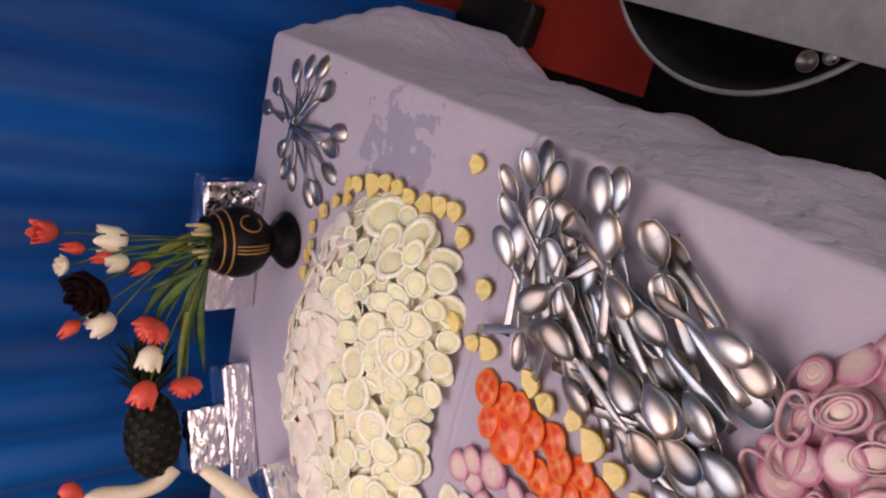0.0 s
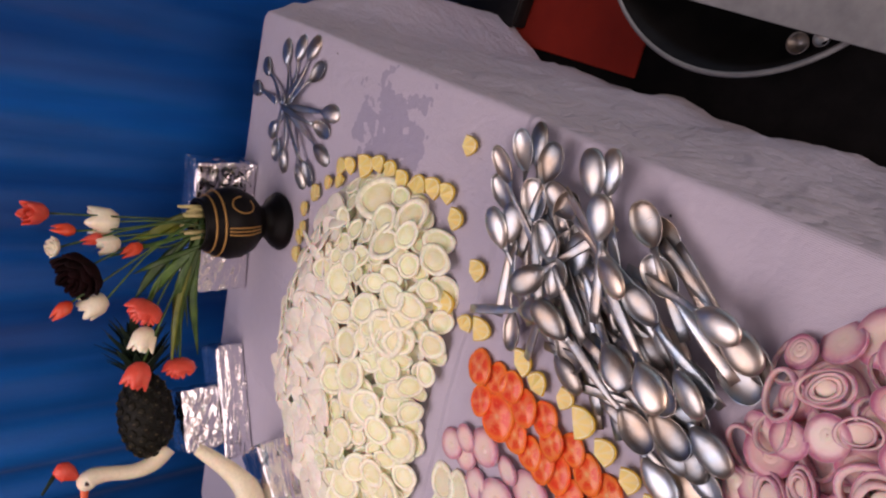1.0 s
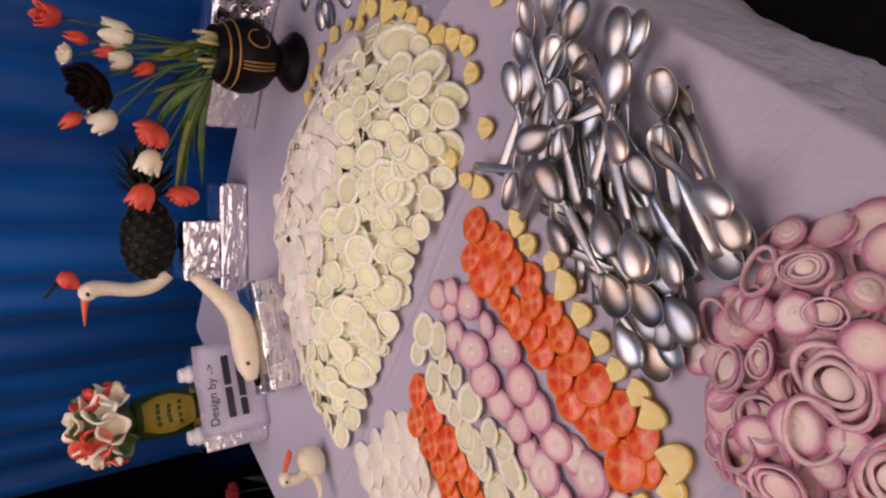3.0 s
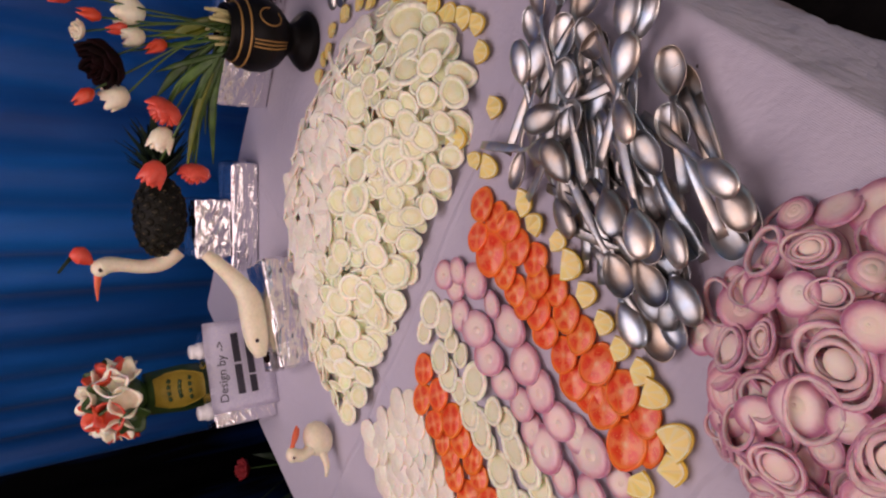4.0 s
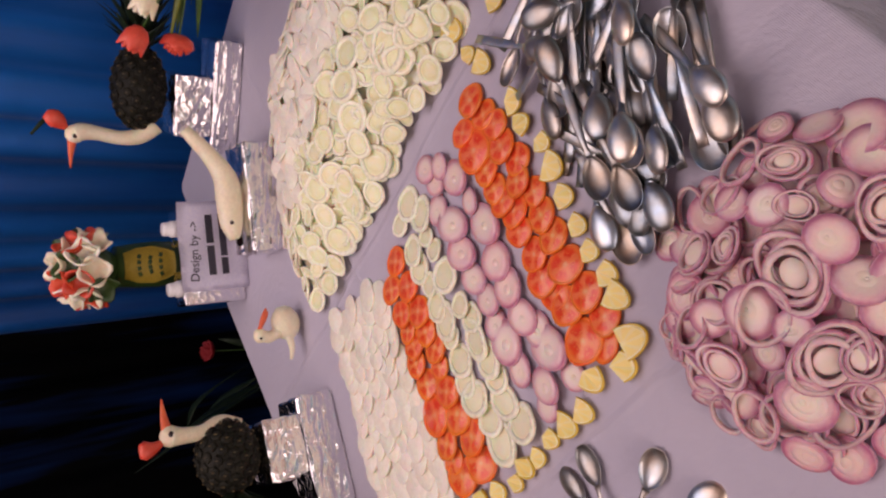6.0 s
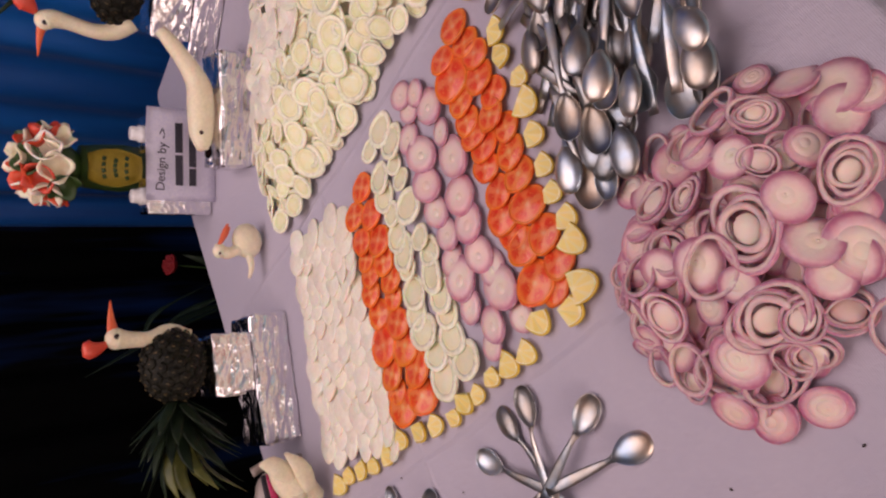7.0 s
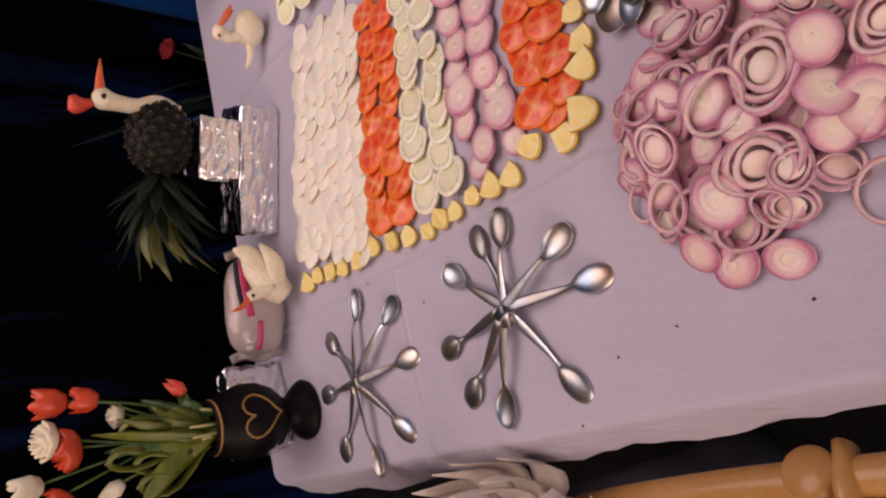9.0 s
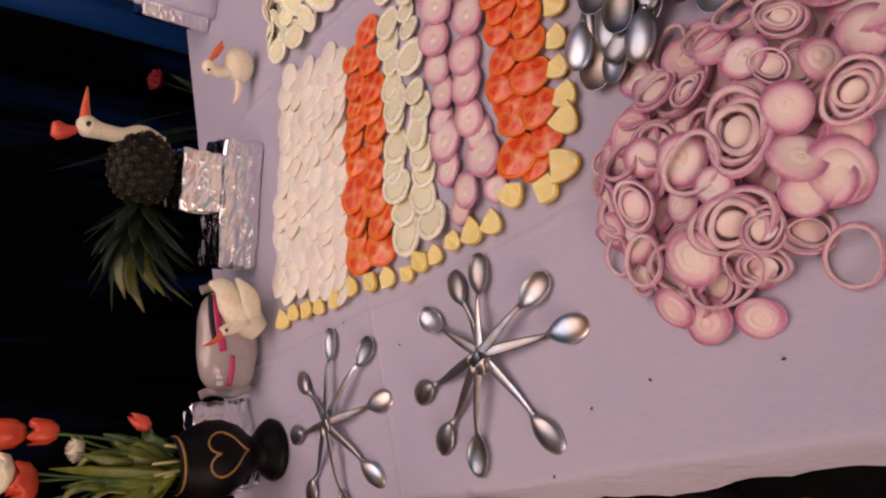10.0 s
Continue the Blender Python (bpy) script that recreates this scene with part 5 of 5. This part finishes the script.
def bouquet_one():
    t = thing("vase_of_flowers", "black and gold vase with carved red and white vegetable flowers", "vase")
    cx, cy = 0.940, -0.212
    place, prof, k = vase(t, cx, cy, 0.98, 0.183)
    toward = math.atan2(-1.42 - cy, 1.45 - cx)
    for off in (-0.34, -0.24, -0.14):
        bm = bmesh.new()
        pts = [urn_point(prof, k, 0.98, z, toward + off, cx, cy) for z in np.linspace(0.070, 0.140, 9)]
        sweep(bm, pts, [0.0016] * 9, [0.0010] * 9, (math.cos(toward), math.sin(toward), 0), 6)
        part("gold_stripe", bm, GOLD, t, "painted gold stripe")
    bm = bmesh.new()
    pts = [urn_point(prof, k, 0.98, 0.108 + 0.022 * math.sin(a), toward + 0.52 + 0.26 * math.cos(a), cx, cy) for a in np.linspace(0, 5.4, 22)]
    sweep(bm, pts, [0.0016] * 22, [0.0010] * 22, (math.cos(toward), math.sin(toward), 0), 6)
    part("gold_scroll", bm, GOLD, t, "painted gold scroll")
    stalks(t, cx, cy, TOP + 0.18, 14, 0.004, 2)
    mouth = (cx, cy, TOP + 0.165)
    blooms = [("tulip", RED, 0.017, (0.939, -0.137, 1.170)), ("bud", CORAL, 0.014, (0.908, -0.151, 1.125)), ("rose", IVORY, 0.012, (0.882, -0.162, 1.155)), ("tulip", IVORY, 0.021, (0.930, -0.165, 1.055)),
              ("tulip", IVORY, 0.016, (0.895, -0.180, 1.055)), ("bud", CORAL, 0.015, (0.892, -0.190, 1.020)), ("rose", MAROON, 0.031, (0.850, -0.185, 1.110)), ("bud", CORAL, 0.015, (0.789, -0.203, 1.140)),
              ("tulip", IVORY, 0.019, (0.789, -0.203, 1.080)), ("rose", RED, 0.024, (0.791, -0.235, 1.010)), ("tulip", IVORY, 0.019, (0.739, -0.240, 1.015)), ("tulip", RED, 0.020, (0.675, -0.265, 1.025)),
              ("rose", RED, 0.021, (0.670, -0.265, 0.955)), ("bud", RED, 0.013, (0.905, -0.175, 1.085))]
    for n, (kind, mat, size, at) in enumerate(blooms):
        flower(t, at, (mouth[0] + 0.02 * math.sin(n), mouth[1] + 0.02 * math.cos(n), mouth[2]), kind, mat, size, n)
    r = random.Random(4)
    for n in range(12):
        a = r.uniform(0, 1)
        tip = Vector((0.95 - 0.30 * a + r.gauss(0, 0.02), -0.16 - 0.10 * a + r.gauss(0, 0.02), 1.06 - 0.12 * a + r.gauss(0, 0.03)))
        b = Vector(mouth) + Vector((r.uniform(-0.03, 0.03), r.uniform(-0.03, 0.03), 0))
        strap_leaf(t, b, (b + tip) / 2 + Vector((0, -0.01, 0.02)), tip, r.uniform(0.005, 0.011), (0.62 + r.gauss(0, 0.4), -0.7, 0.35 + r.gauss(0, 0.4)), LEAF_LIGHT if n % 4 == 0 else LEAF)


def bouquet_two():
    t = thing("vase_of_flowers", "black vase with a gold heart and carved flowers with green leaves", "vase")
    cx, cy = 0.192, -1.494
    place, prof, k = vase(t, cx, cy, 0.90, 0.195, False)
    toward = math.atan2(-1.57 - cy, 1.35 - cx)
    bm = bmesh.new()
    pts = []
    for a in np.linspace(0, math.tau, 30):
        hx = 16 * math.sin(a) ** 3 / 17
        hy = (13 * math.cos(a) - 5 * math.cos(2 * a) - 2 * math.cos(3 * a) - math.cos(4 * a)) / 17
        pts.append(urn_point(prof, k, 0.90, 0.112 + 0.040 * hy, toward + 0.10 + 0.62 * hx, cx, cy))
    sweep(bm, pts, [0.0020] * 30, [0.0010] * 30, (math.cos(toward), math.sin(toward), 0), 6)
    part("gold_heart", bm, GOLD, t, "painted gold heart outline")
    stalks(t, cx, cy, TOP + 0.192, 10, 0.008, 5)
    mouth = (cx, cy, TOP + 0.175)
    blooms = [("tulip", CORAL, 0.022, (0.163, -1.409, 1.165)), ("tulip", CORAL, 0.019, (0.163, -1.414, 1.120)), ("rose", IVORY, 0.016, (0.161, -1.443, 1.085)), ("rose", IVORY, 0.023, (0.150, -1.463, 1.180)),
              ("rose", CORAL, 0.026, (0.159, -1.482, 1.150)), ("tulip", IVORY, 0.020, (0.157, -1.524, 1.205)), ("rose", CORAL, 0.020, (0.157, -1.545, 1.175)), ("bud", IVORY, 0.018, (0.155, -1.547, 1.095)), ("bud", RED, 0.017, (0.180, -1.428, 0.965))]
    for n, (kind, mat, size, at) in enumerate(blooms):
        flower(t, (at[0], at[1], at[2] - (0.025 if at[2] > 1.05 else 0)), (mouth[0] + 0.015 * math.sin(n), mouth[1] + 0.015 * math.cos(n), mouth[2]), kind, mat, size * 0.86, 40 + n)
    r = random.Random(14)
    for n in range(16):
        a = r.uniform(-1, 1)
        tip = Vector((0.165 + r.gauss(0, 0.02), cy + 0.02 - 0.09 * a + r.gauss(0, 0.015), 1.045 - 0.05 * abs(a) + r.gauss(0, 0.035)))
        b = Vector(mouth) + Vector((r.uniform(-0.02, 0.02), r.uniform(-0.02, 0.02), 0))
        strap_leaf(t, b, (b + tip) / 2 + Vector((0.015, 0, 0.02)), tip, r.uniform(0.009, 0.020), (0.9 + r.gauss(0, 0.3), -0.1 + r.gauss(0, 0.4), 0.42), LEAF if n % 4 == 0 else LEAF_LIGHT)
    for n in range(5):
        # ribbons cut from leaf, curled back on themselves
        y = cy + r.uniform(-0.09, 0.06)
        b, z = Vector(mouth), 1.0 + r.uniform(0, 0.08)
        bm = bmesh.new()
        pts = curve([b, (0.185, y, z - 0.03), (0.175, y + 0.012, z + 0.02), (0.19, y + 0.03, z + 0.005), (0.195, y + 0.022, z - 0.03)], 14)
        sweep(bm, pts, [0.0065] * 14, [0.0008] * 14, (0.7, 0.6, 0.3), 6)
        part("curled_leaf", bm, LEAF_LIGHT, t)


bouquet_one()
bouquet_two()


def melon_vase():
    t = thing("carved_melon_vase", "yellow and green carved melon topped with red and white petals", "melon carving", m=Matrix.Translation((0.062, -0.345, TOP + 0.001)))
    bm = bmesh.new()
    lathe(bm, [(0, 0.0), (0.046, 0.0), (0.050, 0.03), (0.052, 0.075), (0.046, 0.098), (0.044, 0.104), (0, 0.104)], 30)
    part("green_base", bm, RIND, t, "dark green rind base")
    bm = bmesh.new()
    lathe(bm, [(0, 0.102), (0.044, 0.102), (0.054, 0.125), (0.058, 0.165), (0.055, 0.21), (0.050, 0.255), (0, 0.262)], 32)
    part("carved_body", bm, RIND, t)
    toward = math.atan2(-1.49 + 0.345, 1.39 - 0.062)
    bm = bmesh.new()
    rows = []
    for q, z in ((0.0555, 0.130), (0.0592, 0.150), (0.0598, 0.180), (0.0575, 0.215), (0.0540, 0.248)):
        half = 0.95 * (1 - 2.2 * abs(z - 0.195) ** 1.1 * 4)
        rows.append([bm.verts.new((q * math.cos(toward + half * e), q * math.sin(toward + half * e), z)) for e in np.linspace(-1, 1, 11)])
    for a, b in zip(rows, rows[1:]):
        for i in range(10):
            bm.faces.new((a[i], a[i + 1], b[i + 1], b[i]))
    bmesh.ops.solidify(bm, geom=bm.faces[:], thickness=0.003)
    part("carved_panel", bm, MELON, t, "yellow carved panel with dark marks")
    for z in (0.112, 0.124):
        bm = bmesh.new()
        lathe(bm, [(0.0485 + (z - 0.1) * 0.25, z), (0.0540, z + 0.003), (0.0500 + (z - 0.1) * 0.25, z + 0.006), (0.044, z + 0.003), (0.0485 + (z - 0.1) * 0.25, z)], 32, 1, 1, lambda a, k: 1 + 0.03 * math.cos(10 * a))
        part("carved_edge", bm, RIND, t)
    for row, w in ((0.215, 0.046), (0.190, 0.036), (0.165, 0.050)):
        for k in range(4):
            bm = bmesh.new()
            a0 = (k - 1.5) * w / 0.056 / 3.4
            pts = [Vector((0.0605 * math.cos(toward + a0 + e), 0.0605 * math.sin(toward + a0 + e), row + 0.003 * math.sin(k + e * 9))) for e in np.linspace(-0.08, 0.08, 4)]
            sweep(bm, pts, [0.0045] * 4, [0.0012] * 4, (math.cos(toward), math.sin(toward), 0), 6)
            part("carved_mark", bm, RIND, t, "dark carved mark")
    r = random.Random(9)
    for k in range(26):
        u = 1 - 1.25 * (k + 0.5) / 26
        a = k * 2.399963
        q = math.sqrt(1 - u * u)
        n = Vector((q * math.cos(a), q * math.sin(a), u * 0.9))
        bm = bmesh.new()
        place = Matrix.Translation(Vector((0, 0, 0.312)) + n * 0.056) @ n.to_track_quat("Z", "X").to_matrix().to_4x4()
        petal_cup(bm, 0.026, 0.032, 4, 0.45, place, k, 22, 0.35)
        part("bloom", bm, (IVORY, RADISH, CORAL, IVORY, RED, RIND)[k % 6], t)
    bm = bmesh.new()
    ball(bm, 0.052, 0.052, 0.050, Matrix.Translation((0, 0, 0.300)), 18)
    part("flower_core", bm, RIND, t)


melon_vase()

# small carved duck on the cloth
multi("radish_duck", [
    (ball_at(0.0, 0, 0.030, 0.034, 0.022, 0.028, (0, -12, 0)), CREAM),
    (tube_of([(-0.014, 0, 0.045), (-0.022, 0, 0.065), (-0.018, 0, 0.080)], [0.013, 0.010, 0.012, 0.010], 8), CREAM),
    (ball_at(-0.017, 0, 0.084, 0.0145, 0.012, 0.012), CREAM),
    (tube_of([(-0.006, -0.004, 0.085), (0.016, -0.006, 0.076), (0.032, -0.008, 0.070)], [0.004, 0.0055, 0.002], 6, 8, 0.6), CARROT),
    (tube_of([(-0.006, 0.004, 0.083), (0.014, 0.006, 0.068), (0.026, 0.008, 0.060)], [0.004, 0.005, 0.002], 6, 8, 0.6), CARROT),
    (tube_of([(-0.022, -0.006, 0.030), (-0.048, -0.008, 0.026), (-0.070, -0.006, 0.030)], [0.008, 0.006, 0.003], 6), CREAM),
    (ball_at(-0.022, -0.0105, 0.087, 0.0026), EYE),
], "small carved white radish duck standing on the cloth", "radish carving", frame_at(0.300, -0.738, TOP + 0.001, 55) @ Matrix.Scale(1.12, 4))


def packet():
    t = thing("napkin_packet", "clear plastic packet with pink print leaning on the table", "packet", m=frame_at(0.172, -1.280, TOP + 0.001, 77))
    bm = bmesh.new()
    ball(bm, 0.095, 0.034, 0.062, Matrix.Translation((0, 0, 0.058)), 28)
    for v in bm.verts:
        x, z = v.co.x / 0.095, (v.co.z - 0.058) / 0.062
        v.co.x = 0.095 * math.copysign(abs(x) ** 0.62, x)
        v.co.z = 0.058 + 0.058 * math.copysign(abs(z) ** 0.62, z)
        v.co += noise.noise_vector(v.co * 30) * 0.004
        v.co.z = max(0.0, v.co.z)
    part("pouch", bm, FILM, t)
    for z0, z1, mat, lab, x0, x1 in ((0.094, 0.104, INK, "thin black printed line", 0.0, 0.085), (0.080, 0.094, PINK, "pink printed band", -0.02, 0.085), (0.066, 0.076, PINK, "pink printed band", -0.085, -0.03)):
        bm = bmesh.new()
        pts = [Vector((x, -0.0335 * math.sqrt(max(0.05, 1 - (x / 0.105) ** 2)) * math.sqrt(max(0.05, 1 - abs((z0 - 0.058) / 0.066) ** 2.5)) - 0.005, (z0 + z1) / 2 + 0.006 * math.sin(x * 30))) for x in np.linspace(x0, x1, 8)]
        sweep(bm, pts, [(z1 - z0) / 2] * 8, [0.0012] * 8, (0, 1, 0), 6)
        part("printed_band", bm, mat, t, lab)
    for x in (-0.097, 0.097):
        bm = bmesh.new()
        pts = [Vector((x + 0.004 * math.sin(z * 90), 0.004 * math.sin(z * 140 + x), z)) for z in np.linspace(0.006, 0.112, 12)]
        sweep(bm, pts, [0.009] * 12, [0.0012] * 12, (0, 1, 0), 6)
        part("crimped_edge", bm, FILM, t)
    for k in range(5):
        bm = bmesh.new()
        block(bm, 0.008, 0.001, 0.013, 0, Matrix.Translation((-0.078 + 0.0125 * k, -0.026, 0.080)))
        part("print_mark", bm, WHITECAP, t, "pale plain bar", False)


packet()
multi("radish_bird", [
    (tube_of([(-0.010, 0, 0.022), (0.008, 0.002, 0.042), (0.035, 0.006, 0.066), (0.062, 0.012, 0.086)], [0.020, 0.027, 0.030, 0.024, 0.010], 16, 12, 0.8), CREAM),
    (tube_of([(0.006, -0.006, 0.05), (-0.004, -0.008, 0.075), (-0.010, -0.006, 0.092)], [0.014, 0.011, 0.010, 0.008], 8), CREAM),
    (tube_of([(0.030, -0.012, 0.060), (0.060, -0.010, 0.088), (0.070, -0.004, 0.112)], [0.010, 0.017, 0.015, 0.003], 9, 10, 0.35), CREAM),
    (tube_of([(0.012, -0.020, 0.040), (0.050, -0.022, 0.052), (0.078, -0.014, 0.070)], [0.012, 0.018, 0.012, 0.003], 9, 10, 0.35), CREAM),
    (tube_of([(-0.012, -0.006, 0.088), (-0.026, -0.008, 0.106), (-0.032, -0.008, 0.124)], [0.006, 0.004, 0.001], 6, 8, 0.7), CARROT),
    (ball_at(-0.008, -0.0165, 0.088, 0.003), EYE),
], "carved pale radish bird leaning against a plastic packet", "radish carving", frame_at(0.236, -1.268, TOP + 0.001, 77) @ Matrix.Scale(1.1, 4))

# ---- beside the table ----


def tub():
    t = thing("iron_pan", "wide round black pan with a thin pale rim on the floor", "pan", m=Matrix.Translation((1.79, -0.65, 0.002)))
    bm = bmesh.new()
    lathe(bm, [(0, 0.0), (0.24, 0.0), (0.33, 0.06), (0.352, 0.10), (0.346, 0.10), (0.322, 0.062), (0.235, 0.006), (0, 0.006)], 72)
    part("bowl", bm, IRON, t)
    bm = bmesh.new()
    lathe(bm, [(0.350, 0.098), (0.357, 0.101), (0.354, 0.107), (0.346, 0.105), (0.350, 0.098)], 72)
    part("rim", bm, ZINC, t, "thin pale metal rim")


tub()
bm = bmesh.new()
block(bm, 0.62, 0.95, 0.006, 0.002, pose(1.871, -0.650, 0.112, 0, 0, -3.5))
tagged(part("metal_sheet", bm, ZINC, None, "stained grey metal sheet lying across a pan", False), category="sheet")
for k, (x, y, q) in enumerate(((1.530, -0.812, 0.020), (1.545, -0.850, 0.014))):
    bm = bmesh.new()
    lathe(bm, [(0, 0.0), (q * 0.6, 0.0), (q, 0.022), (q * 1.05, 0.026), (q * 0.9, 0.024), (q * 0.55, 0.003), (0, 0.003)], 20, m=Matrix.Translation((x, y, 0.058)))
    tagged(part("small_cup", bm, STEEL), "small steel cup lying in the pan", "cup", "small cups")


def rosette():
    t = thing("dried_leaf_arrangement", "dried ivory leaves in a round rosette in a grey pot", "leaf arrangement", m=pose(0.61, -1.805, 0) @ Matrix.Diagonal((1.55, 1.28, 1.21, 1)))
    bm = bmesh.new()
    lathe(bm, [(0, 0.0), (0.055, 0.0), (0.060, 0.2), (0.070, 0.50), (0.075, 0.54), (0.068, 0.54), (0.06, 0.50), (0, 0.48)], 32)
    part("pot", bm, GREY, t, "dark grey pot")
    bm = bmesh.new()
    ball(bm, 0.088, 0.085, 0.075, Matrix.Translation((0, 0, 0.545)), 24)
    part("paper_dome", bm, CLOTH, t, "lavender paper dome")
    r = random.Random(21)
    for k in range(34):
        a = math.tau * k / 34 + r.uniform(-0.08, 0.08)
        tier = k % 3
        d = Vector((math.cos(a), math.sin(a), 0))
        b = d * 0.072 + Vector((0, 0, 0.535 + 0.012 * tier))
        q = 0.132 + 0.016 * r.random() - 0.016 * tier
        e = d * q + Vector((0, 0, 0.620 + 0.022 * tier + r.uniform(-0.012, 0.02)))
        mid = d * (0.095 + q) / 2 + Vector((0, 0, 0.556 + 0.018 * tier))
        bm = bmesh.new()
        sweep(bm, curve([b, mid, e], 9), lerps([0.012, 0.022, 0.024, 0.015, 0.001], 9), lerps([0.002, 0.0014, 0.0006], 9), (0, 0, 1), 6)
        part("leaf", bm, DRIED, t)


rosette()


def cane_chair():
    t = thing("cane_armchair", "varnished cane armchair standing beside the table", "chair", m=Matrix.Translation((-0.014, -0.004, 0.0)))
    rails = [((0.62, -1.745, 0.585), (0.80, -1.728, 0.600), (1.02, -1.722, 0.602), (1.25, -1.735, 0.590), (1.38, -1.80, 0.56)),
             ((0.60, -1.790, 0.580), (0.80, -1.772, 0.596), (1.02, -1.766, 0.600), (1.25, -1.778, 0.588), (1.36, -1.84, 0.56)),
             ((0.62, -2.30, 0.585), (0.80, -2.32, 0.600), (1.02, -2.325, 0.602), (1.25, -2.31, 0.590), (1.38, -2.24, 0.56))]
    for pts in rails:
        bm = bmesh.new()
        sweep(bm, curve(pts, 22), [0.022] * 22, [0.022] * 22, (0, 0, 1), 14)
        part("arm_rail", bm, CANE, t)
    for x, y in ((0.66, -1.765), (1.33, -1.80), (0.66, -2.305), (1.33, -2.28)):
        bm = bmesh.new()
        sweep(bm, [(x, y + (-0.15 if y > -2 else 0.0), 0.0), (x, y + (-0.08 if y > -2 else 0.0), 0.3), (x, y, 0.57)], [0.018] * 3, [0.018] * 3, (0, 1, 0), 12)
        part("leg", bm, CANE, t)
    bm = bmesh.new()
    sweep(bm, curve([(1.052, -1.694, 0.590), (1.052, -1.745, 0.630), (1.052, -1.80, 0.590)], 9), [0.020] * 9, [0.012] * 9, (1, 0, 0), 10)
    part("binding", bm, CANE, t, "pale cane binding")
    bm = bmesh.new()
    lathe(bm, [(0, -0.04), (0.028, -0.04), (0.030, 0.012), (0.026, 0.018), (0, 0.020)], 28, m=pose(1.018, -1.716, 0.610, -35, 0, 0))
    part("end_knob", bm, CANE, t, "round cane end")
    bm = bmesh.new()
    block(bm, 0.62, 0.50, 0.04, 0.012, Matrix.Translation((0.99, -2.03, 0.38)))
    part("seat", bm, CANE, t)
    bm = bmesh.new()
    sweep(bm, curve([(0.66, -2.30, 0.42), (0.60, -2.28, 0.75), (0.58, -2.03, 0.85), (0.60, -1.80, 0.60)], 14), [0.02] * 14, [0.02] * 14, (1, 0, 0), 10)
    part("back_rail", bm, CANE, t)


cane_chair()


def dark_plant():
    t = thing("potted_plant", "dark leafy plant with one red flower in shadow", "plant", m=Matrix.Translation((-0.36, -0.43, 0)))
    bm = bmesh.new()
    lathe(bm, [(0, 0.0), (0.11, 0.0), (0.14, 0.26), (0.13, 0.26), (0.10, 0.02), (0, 0.02)], 28)
    part("pot", bm, IRON, t)
    r = random.Random(33)
    for k in range(5):
        a, h = r.uniform(0, 6.3), r.uniform(0.45, 1.0)
        q = r.uniform(0.05, 0.26)
        b = Vector((0, 0, 0.2 + 0.5 * h * r.random()))
        e = Vector((q * math.cos(a), q * math.sin(a), h))
        bm = bmesh.new()
        sweep(bm, curve([b, (b + e) / 2 + Vector((0, 0, 0.06)), e], 8), lerps([0.002, 0.004, 0.020, 0.016, 0.001], 8), lerps([0.002, 0.001, 0.0005], 8), (0.2, 0.1, 1), 6)
        part("leaf", bm, DARKLEAF, t)
    flower(t, (0.05, 0.04, 0.69), (0.0, 0.0, 0.22), "rose", DEEP_RED, 0.020, 3)


dark_plant()

# crumbs on the cloth
r = random.Random(77)
for x, y in ((0.985, -1.535), (0.83, -1.615), (0.905, -1.55), (0.60, -1.40), (1.12, -1.545), (1.28, -0.82), (1.318, -0.325), (0.47, -1.33), (1.30, -1.05)):
    bm = bmesh.new()
    ball(bm, 0.0022, 0.0014, 0.0008, pose(x, y, TOP + 0.0012, 0, 0, r.uniform(0, 180)), 8)
    tagged(part("crumb", bm, EYE), "tiny dark crumb on the cloth", "crumb", "crumbs")
